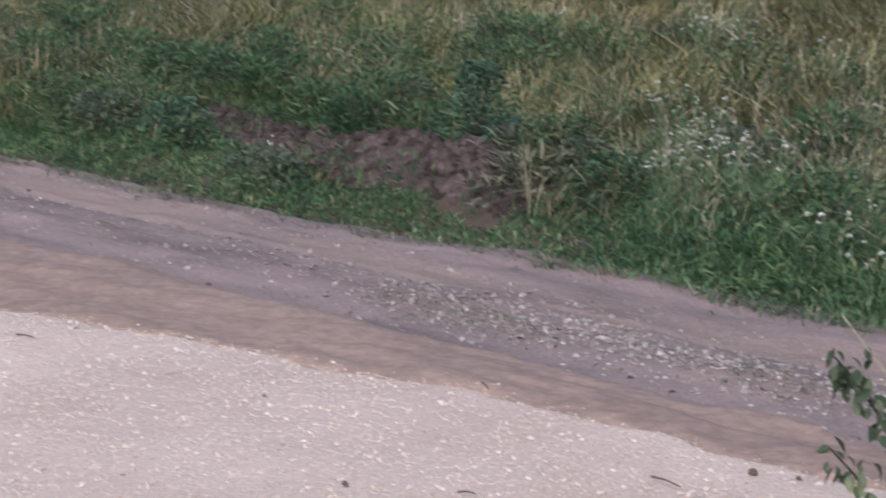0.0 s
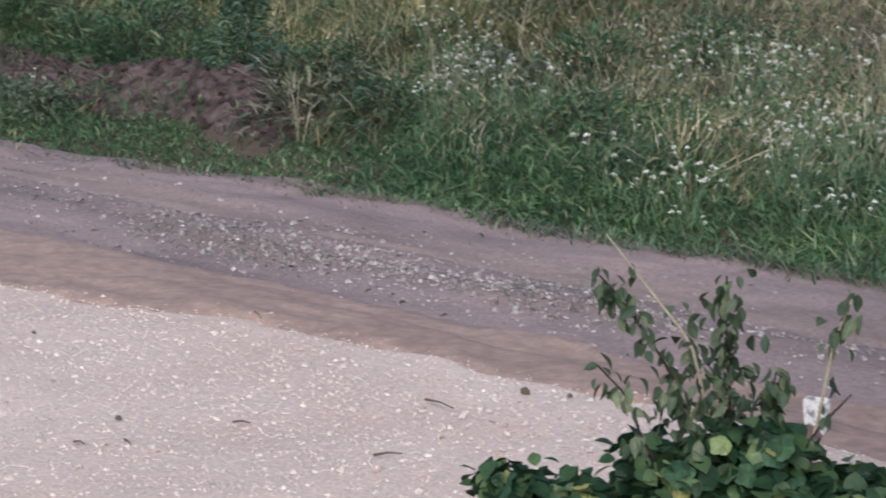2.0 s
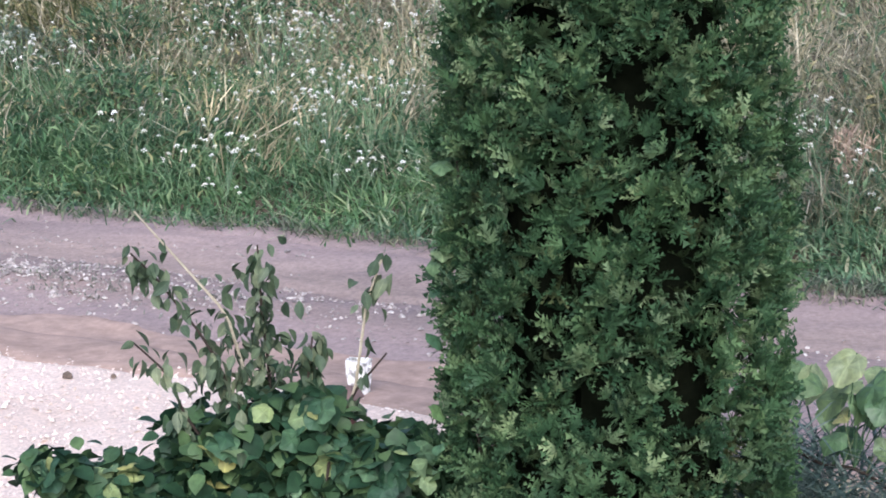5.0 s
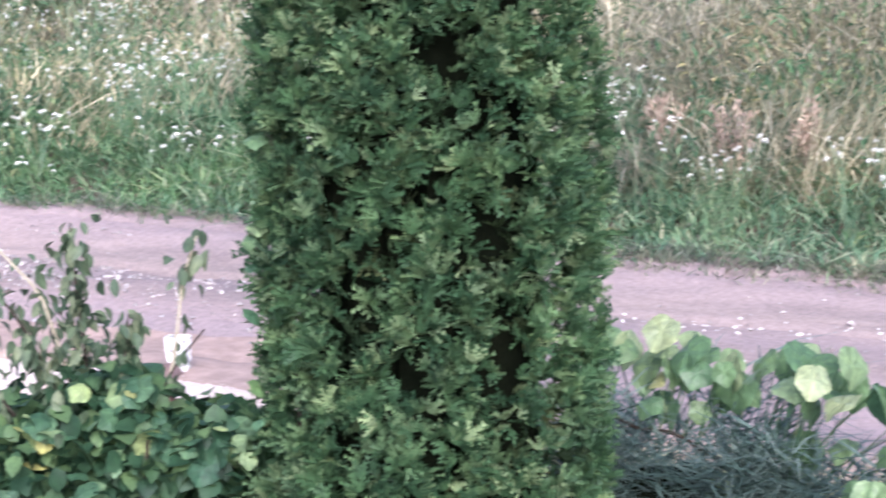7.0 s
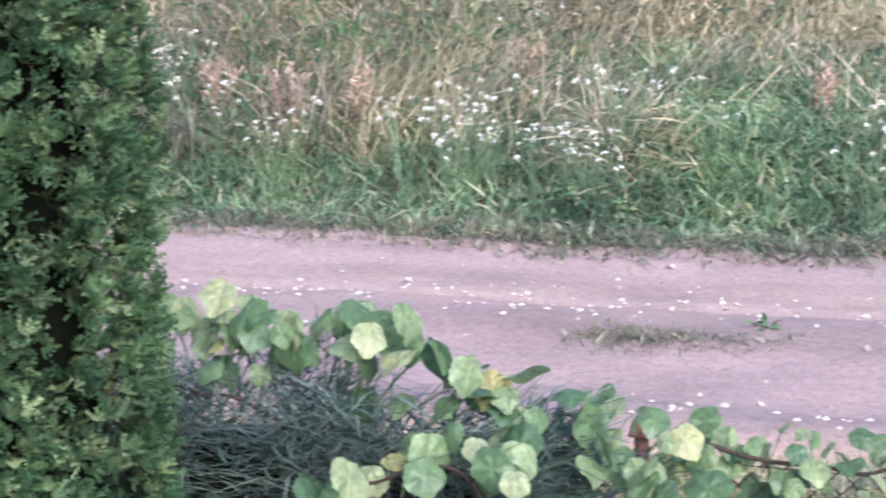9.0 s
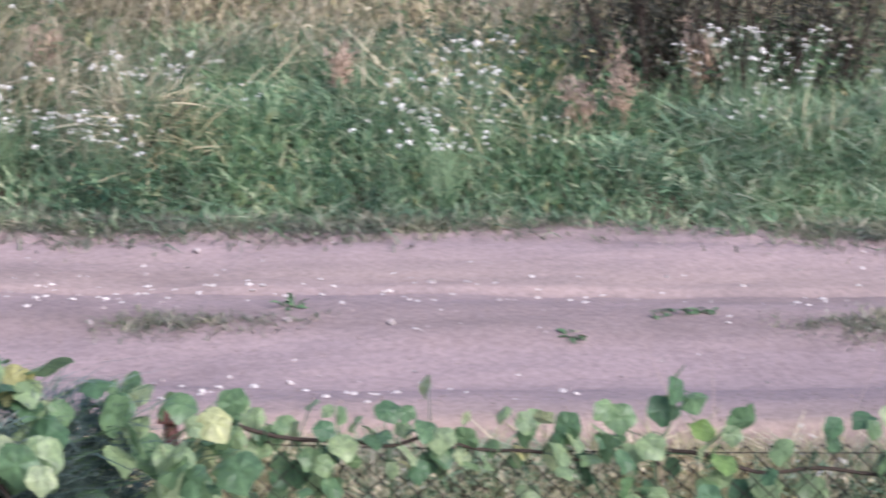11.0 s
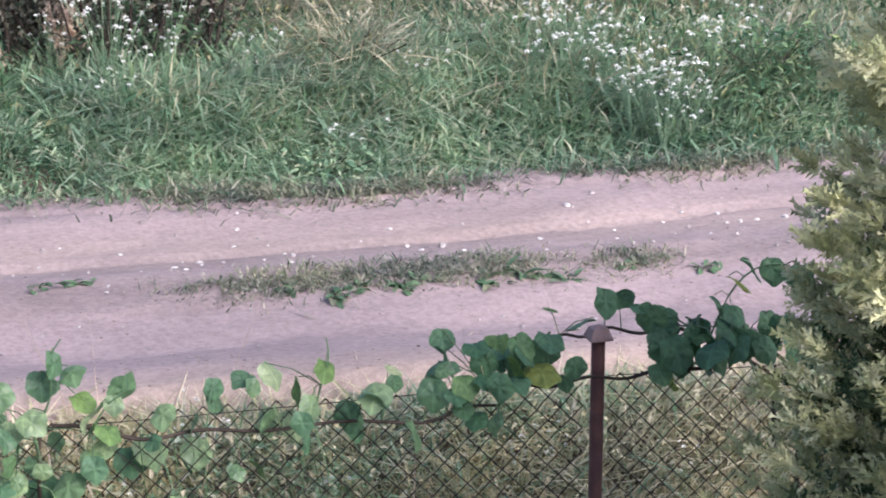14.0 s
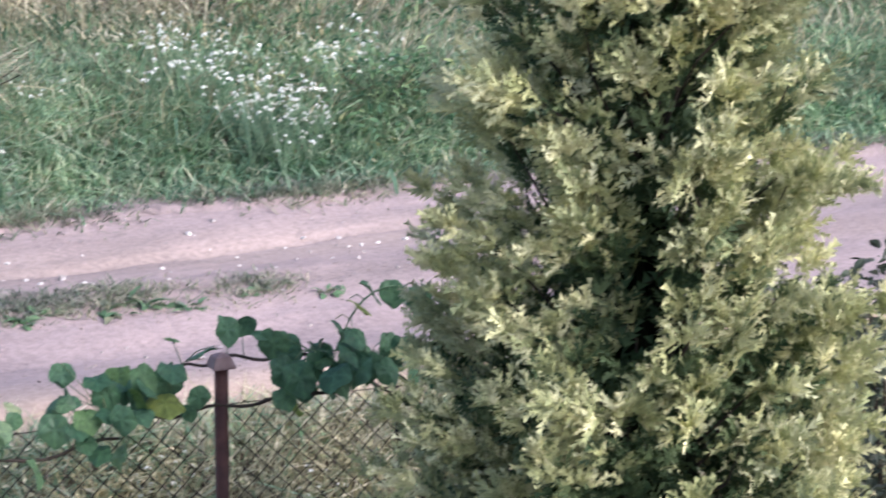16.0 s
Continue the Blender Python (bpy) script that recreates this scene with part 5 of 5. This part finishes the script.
# bush leaf in deeper greens: shade within the bush goes into the colour
M_BUSHIN = foliage("shaded_bush_leaf", [(0.0, (0.014, 0.042, 0.024)), (0.6, (0.036, 0.085, 0.045)), (1.0, (0.10, 0.17, 0.075))], patches=14.0, clear=0.2, lift=0.2)
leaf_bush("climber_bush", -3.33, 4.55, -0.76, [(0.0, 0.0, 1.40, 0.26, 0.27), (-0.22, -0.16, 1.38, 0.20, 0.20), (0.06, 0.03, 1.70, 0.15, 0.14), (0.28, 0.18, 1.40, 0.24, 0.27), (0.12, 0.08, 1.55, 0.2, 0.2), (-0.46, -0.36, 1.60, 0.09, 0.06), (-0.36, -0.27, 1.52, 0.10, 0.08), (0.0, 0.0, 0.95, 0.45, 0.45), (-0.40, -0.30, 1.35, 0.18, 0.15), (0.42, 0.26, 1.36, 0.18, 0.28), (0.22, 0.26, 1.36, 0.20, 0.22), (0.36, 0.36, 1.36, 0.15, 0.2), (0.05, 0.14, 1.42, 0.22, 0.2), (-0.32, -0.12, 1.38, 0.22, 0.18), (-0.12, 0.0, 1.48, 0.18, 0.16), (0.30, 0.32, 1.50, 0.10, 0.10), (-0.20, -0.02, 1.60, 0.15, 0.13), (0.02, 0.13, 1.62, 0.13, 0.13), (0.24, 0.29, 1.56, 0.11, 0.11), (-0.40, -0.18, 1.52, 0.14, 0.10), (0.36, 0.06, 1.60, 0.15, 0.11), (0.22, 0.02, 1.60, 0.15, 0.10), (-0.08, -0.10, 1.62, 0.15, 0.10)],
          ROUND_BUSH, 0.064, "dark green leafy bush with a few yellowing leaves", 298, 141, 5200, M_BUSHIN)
r = np.random.default_rng(151)
root = base("sapling", -3.35, 4.56, -0.76, "young tree with drooping small leaves on thin shoots", "sapling")
SHOOTS = [([(0.0, 0.0, 1.5), (-0.04, -0.05, 1.72), (-0.10, -0.10, 1.91), (-0.21, -0.18, 2.10), (-0.25, -0.22, 2.16)], 95, M_BARK),
          ([(-0.02, -0.02, 1.75), (-0.06, -0.07, 1.99), (-0.24, -0.21, 2.27)], 5, M_PALE),
          ([(0.02, 0.0, 1.5), (0.02, 0.0, 1.85), (0.01, -0.01, 1.97), (0.01, -0.02, 2.17)], 85, M_BARK),
          ([(0.15, 0.1, 1.6), (0.21, 0.12, 1.77), (0.24, 0.14, 2.01), (0.27, 0.17, 2.12)], 26, M_PALE),
          ([(-0.05, -0.04, 1.5), (-0.15, -0.14, 1.71), (-0.19, -0.17, 1.84), (-0.25, -0.22, 1.92)], 34, M_BARK),
          ([(0.15, 0.08, 1.6), (0.21, 0.12, 1.77), (0.28, 0.17, 1.87)], 3, M_BARK),
          ([(0.05, 0.02, 1.5), (0.10, 0.05, 1.75), (0.12, 0.06, 1.92)], 75, M_BARK)]
thing("stem", *tube([(0, 0, -0.08), (0.01, 0.0, 0.8), (0.0, 0.0, 1.6)], 0.016, 0.008, 8), M_BARK, parent=root)
for P, n, m_ in SHOOTS:
    P = np.array(P)
    f = np.stack([np.interp(np.linspace(0, 1, 12), np.linspace(0, 1, len(P)), P[:, k]) for k in range(3)], -1)
    thing("shoot", *tube(f, 0.0055, 0.0025, 5), m_, parent=root)
    for _ in range(n):
        u = r.random() ** 0.8
        p = np.array([np.interp(u, np.linspace(0, 1, 12), f[:, k]) for k in range(3)]) + r.normal(0, 0.018, 3)
        hang("leaf", OVAL_SAP[int(r.integers(3))], root, p, r.uniform(0, 6.28), r.normal(-0.95, 0.4), r.normal(0, 0.7), r.uniform(0.032, 0.06))
for _ in range(170):
    p = np.array([-0.05, -0.04, 1.86]) + r.normal(0, 1, 3) * (0.085, 0.07, 0.12)
    hang("leaf", OVAL_SAP[int(r.integers(3))], root, p, r.uniform(0, 6.28), r.normal(-0.9, 0.5), r.normal(0, 0.7), r.uniform(0.032, 0.062))
# a climbing shoot with broad leaves up the side of the columnar thuja
root = base("climbing_vine", -2.83, 4.62, -0.76, "fresh green vine climbing the side of the thuja", "vine")
thing("stem", *tube([(0.08, 0.05, -0.03), (0.08, 0.05, 1.0), (0.08, 0.04, 1.9), (0.05, 0.0, 2.42)], 0.006, 0.003, 5), M_BARK, parent=root)
for p in [(0.02, -0.02, 2.42), (0.05, -0.01, 2.34), (0.04, -0.01, 2.28), (0.01, -0.02, 2.20), (0.0, -0.03, 2.17), (0.0, -0.02, 2.10), (-0.01, -0.03, 1.98), (0.03, -0.03, 1.90), (0.0, -0.05, 1.8), (0.02, -0.05, 1.7)]:
    hang("leaf", ROUND[int(r.integers(5))] if p[2] > 2.15 else ROUND_DARK[int(r.integers(4))], root, p, r.normal(-1.2, 0.6), r.normal(-0.5, 0.3), r.normal(0, 0.4), r.uniform(0.04, 0.062))
# a dark small-leaved bush past the golden thuja
r = np.random.default_rng(161)
root = base("dark_bush", 3.86, 4.94, -0.76, "dark bush with small dull leaves", "shrub")
for i in range(9):
    a = r.uniform(0, 6.28)
    thing("stem", *tube([(0, 0, -0.03), (math.cos(a) * 0.15, math.sin(a) * 0.15, 0.9), (math.cos(a) * 0.3, math.sin(a) * 0.3, r.uniform(1.4, 1.85))], 0.010, 0.004, 5), M_BARK, parent=root)
n = 5200
d = r.normal(0, 1, (n, 3))
d /= np.linalg.norm(d, axis=1)[:, None]
p = d * np.array([0.42, 0.38, 0.95]) * (r.random(n) ** 0.35)[:, None] + (0, 0, 0.95)
thing("foliage", *spread(*oval_leaf(0.6), turns_of(r.uniform(0, 6.28, n), r.normal(0.1, 0.6, n), r.normal(0, 0.8, n), r.uniform(0.02, 0.055, n)), p), M_DARKBUSH, parent=root)

# ---- rosettes between the wheel tracks ----
ROSETTE = [mesh_of("leaf", *oval_leaf(w_, 0.5, d_), M_WEED, True) for w_, d_ in ((0.42, 0.55), (0.55, 0.7), (0.36, 0.4))]
ROSETTE += [mesh_of("leaf", *oval_leaf(0.45, 0.5, 0.6), M_DEEPGRASS, True), mesh_of("leaf", *oval_leaf(0.4, 0.5, 0.5), M_DULL, True)]
for i, (x, y, s) in enumerate([(1.84, 8.65, 0.09), (1.95, 8.72, 0.07), (2.12, 8.67, 0.07), (2.25, 8.74, 0.06), (2.5, 8.66, 0.08), (2.62, 8.74, 0.09), (2.74, 8.70, 0.08), (2.86, 8.64, 0.06), (1.66, 8.75, 0.06), (0.79, 9.0, 0.07), (3.5, 8.7, 0.06), (3.2, 8.78, 0.06), (-0.94, 9.06, 0.07), (0.24, 8.67, 0.05), (0.62, 8.95, 0.05)]):
    r = np.random.default_rng(170 + i)
    root = base("plantain_rosette", x, y, float(road_height(np.array(x), np.array(y))) - 0.004, "low green leaf rosette between the wheel tracks", "weed", "rosettes on the track")
    for j in range(18):
        hang("leaf", ROSETTE[int(r.integers(5))], root, (r.normal(0, 0.035), r.normal(0, 0.03), 0.004), r.uniform(0, 6.28), abs(r.normal(0.35, 0.4)), r.normal(0, 0.4), s * r.uniform(0.5, 1.15))

# ---- the dug bank ----
U, V = np.meshgrid(np.linspace(-19.0, -11.4, 150), np.linspace(-1, 1, 36))
prof = np.where(V < 0.25, smooth01(V, -1.0, 0.25), 1 - smooth01(V, 0.35, 1.0))
Yd = dirt_line(U) - 0.05 + V * 0.52
taper = (0.35 + 0.65 * smooth01(U, -17.6, -16.2)) * smooth01(U, -19.0, -18.2) * (1 - smooth01(U, -13.4, -12.0))
Zd = land(U, Yd) - 0.05 + taper * prof * (0.26 + 0.14 * waves(U, Yd, 2.0, 66)) + 0.05 * waves(U, Yd, 8.0, 67) + 0.028 * waves(U, Yd, 26.0, 68)
_, t = grid(np.arange(150), np.arange(36), lambda a, b: 0 * a)
bank = thing("earth_bank", np.stack([U, Yd, Zd], -1).reshape(-1, 3), t, M_CLOD, "freshly dug reddish-brown earth bank with clods", "earth bank", smooth=True)


def pebble(seed, flat):
    r = np.random.default_rng(seed)
    v = [(0, 0, flat)]
    for z, rad, k in ((0.35 * flat, 0.42, 6), (-0.3 * flat, 0.5, 6)):
        for j in range(k):
            a = j * 2 * math.pi / k + 0.3 * z
            q = rad * r.uniform(0.7, 1.2)
            v.append((math.cos(a) * q, math.sin(a) * q * 0.75, z + r.normal(0, 0.08 * flat)))
    v.append((0, 0, -flat * 0.6))
    t = [(0, 1 + j, 1 + (j + 1) % 6) for j in range(6)]
    for j in range(6):
        p, q = 1 + j, 1 + (j + 1) % 6
        t += [(p, p + 6, q + 6), (p, q + 6, q), (13, q + 6, p + 6)]
    return np.array(v, float), np.array(t)


CLODS = [mesh_of("clod", *pebble(s, 0.4), M_CLOD) for s in range(5)]
r = np.random.default_rng(180)
for _ in range(290):
    i, j = int(r.integers(4, 30)), int(r.integers(8, 142))
    q = np.array([U[i, j], Yd[i, j], Zd[i, j] + 0.005])
    hang("clod", CLODS[int(r.integers(5))], bank, q, r.uniform(0, 6.28), r.normal(0, 0.3), r.normal(0, 0.3), 0.04 + 0.12 * r.random() ** 2)

r = np.random.default_rng(181)
i, j = r.integers(2, 34, 1800), r.integers(4, 146, 1800)
q = np.stack([U[i, j], Yd[i, j], Zd[i, j]], -1) + r.normal(0, 0.02, (1800, 3)) * (1, 1, 0.3)
thing("earth_crumb", *spread(*pebble(9, 0.45), turns_of(r.uniform(0, 6.28, 1800), r.normal(0, 0.4, 1800), r.normal(0, 0.4, 1800), 0.025 + 0.06 * r.random(1800) ** 3), q), M_CLOD, parent=bank, kind="stuff")
x, y = RNG.uniform(-18.6, -12.3, 420), RNG.normal(0, 0.3, 420)
y = dirt_line(x) - 0.05 + y
zb = land(x, y) + 0.10
grass("dead_root_litter", x, y, zb, 0.14 + 0 * x, 0.010, 1.6, 1.2, M_TWIGLEAF, "dead stalks and roots strewn over the dug earth")

# ---- small things on the track and the yard ----
box = base("crumpled_carton", -5.12, 7.66, 0.0, "crumpled white plastic packaging lying by the track", "litter")
r = np.random.default_rng(190)
A, B = np.meshgrid(np.linspace(0, 2 * np.pi, 17), np.linspace(0, 1, 9))
sq = 0.045 / np.maximum(np.abs(np.cos(A)), np.abs(np.sin(A))) ** 0.8
sq = sq * (1 + 0.10 * waves(A * 2, B * 5, 1.5, 191)) * (0.85 + 0.3 * B)
_, t = grid(np.arange(17), np.arange(9), lambda a, b: 0 * a)
thing("sleeve", np.stack([np.cos(A) * sq, np.sin(A) * sq * 0.7, B * 0.18 + 0.006 * waves(A, B, 4.0, 192)], -1).reshape(-1, 3), t, M_WHITE, parent=box)
thing("fold", *tube([(-0.045, -0.02, 0.145), (0.0, 0.0, 0.155), (0.05, 0.02, 0.145)], 0.016, 0.012, 6), M_WHITE, parent=box)
for x, y, l, a in [(-6.6, 6.77, 0.20, -0.1), (-6.12, 5.98, 0.12, 1.0), (-7.12, 5.23, 0.06, 0.2), (-8.5, 7.42, 0.16, -0.5), (-11.0, 6.03, 0.14, 0.3), (-6.9, 5.9, 0.08, 0.6), (-7.0, 5.4, 0.10, -0.4), (-14.9, 8.9, 0.5, -0.2)]:
    z = 0.055 if y < 7.45 else 0.03
    tw = base("stick", x, y, z, "short dark twig lying on the ground", "stick", "twigs on the ground")
    thing("twig", *tube([(0, 0, 0.004), (math.cos(a) * l * 0.5, math.sin(a) * l * 0.5, 0.012), (math.cos(a) * l, math.sin(a) * l, 0.004)], 0.006, 0.003, 6), M_STICK, parent=tw)
LUMP = mesh_of("clod_of_earth", *pebble(1, 0.4), M_STICK)
for x, y, s in [(-6.39, 7.21, 0.06), (-6.2, 7.3, 0.035), (-7.3, 5.6, 0.04), (-8.9, 6.3, 0.03)]:
    c = new("clod_of_earth", LUMP)
    c.matrix_basis = pose(x, y, 0.055) @ Matrix.Diagonal((s, s, s, 1))
    tagged(c, "small dark lump of earth on the pale gravel", "clod", "lumps on the gravel")

STONES = [mesh_of("stone", *pebble(s + 30, 0.22), M_STONE) for s in range(6)]
r = np.random.default_rng(200)
# x, y, spread x, spread y, count, size
for x, y, sx, sy, n, s in [(-2.0, 9.48, 1.1, 0.14, 90, 0.034), (-0.75, 7.95, 0.40, 0.13, 30, 0.042), (0.2, 9.3, 1.2, 0.35, 28, 0.03), (2.4, 9.5, 1.0, 0.25, 24, 0.035), (-4.0, 9.2, 0.8, 0.4, 36, 0.04), (-8.3, 8.9, 1.3, 0.33, 130, 0.034), (3.9, 9.55, 0.15, 0.05, 5, 0.05)]:
    for _ in range(n):
        px_, py_ = x + r.normal(0, sx), y + r.normal(0, sy)
        hang("stone", STONES[int(r.integers(6))], road, (px_, py_, float(road_height(np.array(px_), np.array(py_))) + 0.003), r.uniform(0, 6.28), r.normal(0, 0.2), r.normal(0, 0.2), s * r.uniform(0.4, 1.2))


M_CHIP_T = earthy("track_chip", [(0.40, (0.24, 0.215, 0.205)), (0.54, (0.38, 0.34, 0.325)), (0.70, (0.78, 0.74, 0.71))], big=25.0, fine=80.0)


def chip(seed, flat):
    r = np.random.default_rng(seed)
    v = [(0.1 * r.normal(), 0.1 * r.normal(), flat)] + [(math.cos(a) * 0.5 * r.uniform(0.6, 1.2), math.sin(a) * 0.4 * r.uniform(0.6, 1.2), 0.1 * flat * r.normal()) for a in (0.2, 1.5, 2.9, 4.3, 5.4)]
    return np.array(v, float), np.array([(0, 1 + j, 1 + (j + 1) % 5) for j in range(5)])


def strew(name, x, y, z, size, material, label, flat=0.35):
    n = len(x)
    out, which = [], RNG.integers(0, 4, n)
    for g in range(4):
        k = which == g
        out.append(spread(*chip(50 + g, flat), turns_of(RNG.uniform(0, 6.28, k.sum()), RNG.normal(0, 0.35, k.sum()), RNG.normal(0, 0.35, k.sum()), (size[k] if hasattr(size, "shape") else size) * RNG.uniform(0.4, 1.3, k.sum())), np.stack([x[k], y[k], z[k]], -1)))
    return thing(name, *join(*out), material, label, "stones", "stuff")


x = np.concatenate([RNG.normal(-8.9, 1.6, 2900), RNG.normal(-12.5, 3.0, 900), RNG.uniform(-22, 6, 1100)])
y = np.concatenate([RNG.normal(8.92, 0.25, 2900), RNG.normal(8.9, 0.5, 900), RNG.uniform(7.8, 10.4, 1100)])
lx = RNG.uniform(-21, -7, 900)
x = np.concatenate([x, lx])
y = np.concatenate([y, np.where(RNG.random(900) < 0.5, 9.35, 9.95) + 0.16 * waves(lx, 0 * lx, 0.9, 28) + RNG.normal(0, 0.05, 900)])
k = (y > 8.0) & (y < 10.5)
x, y = x[k], y[k]
strew("track_grit", x, y, road_height(x, y) + 0.002, 0.026 + 0.03 * (RNG.random(len(x)) < 0.15), M_CHIP_T, "pale stone chips pressed into the dirt track")
M_CHIP = earthy("gravel_chip", [(0.3, (0.46, 0.385, 0.34)), (0.5, (0.78, 0.665, 0.59)), (0.7, (0.92, 0.87, 0.82))], big=25.0, fine=80.0)
y = RNG.uniform(3.9, 7.7, 32000)
x = RNG.uniform(-16, -3.9, 32000)
k = (y < gravel_edge(x) - 0.06 + RNG.normal(0, 0.06, len(x))) & (x < -0.75 * y + 0.9) & (x > -2.1 * y - 2)
x, y = x[k], y[k]
strew("gravel_chips", x, y, np.maximum(gravel_height(x, y), np.maximum(road_height(x, y), -0.03) + 0.010), 0.019 + 0.02 * (RNG.random(len(x)) < 0.06), M_CHIP, "loose pale gravel chips on the yard", 0.3)
M_CRUMB = earthy("soil_crumb", [(0.35, (0.17, 0.135, 0.12)), (0.6, (0.25, 0.205, 0.185)), (0.75, (0.36, 0.31, 0.28))], big=18.0, fine=60.0)
x = np.concatenate([RNG.uniform(-24, 8, 3200), RNG.uniform(-4, 6, 1300), RNG.uniform(-4, 6, 900)])
y = np.concatenate([far_edge(x[:3200]) - np.abs(RNG.normal(0.0, 0.13, 3200)), RNG.normal(8.86, 0.2, 1300), near_edge(x[4500:]) + RNG.normal(0.15, 0.15, 900)])
strew("soil_crumbs", x, y, road_height(x, y) - 0.001, 0.016, M_CRUMB, "small crumbs of earth along the edges of the track")
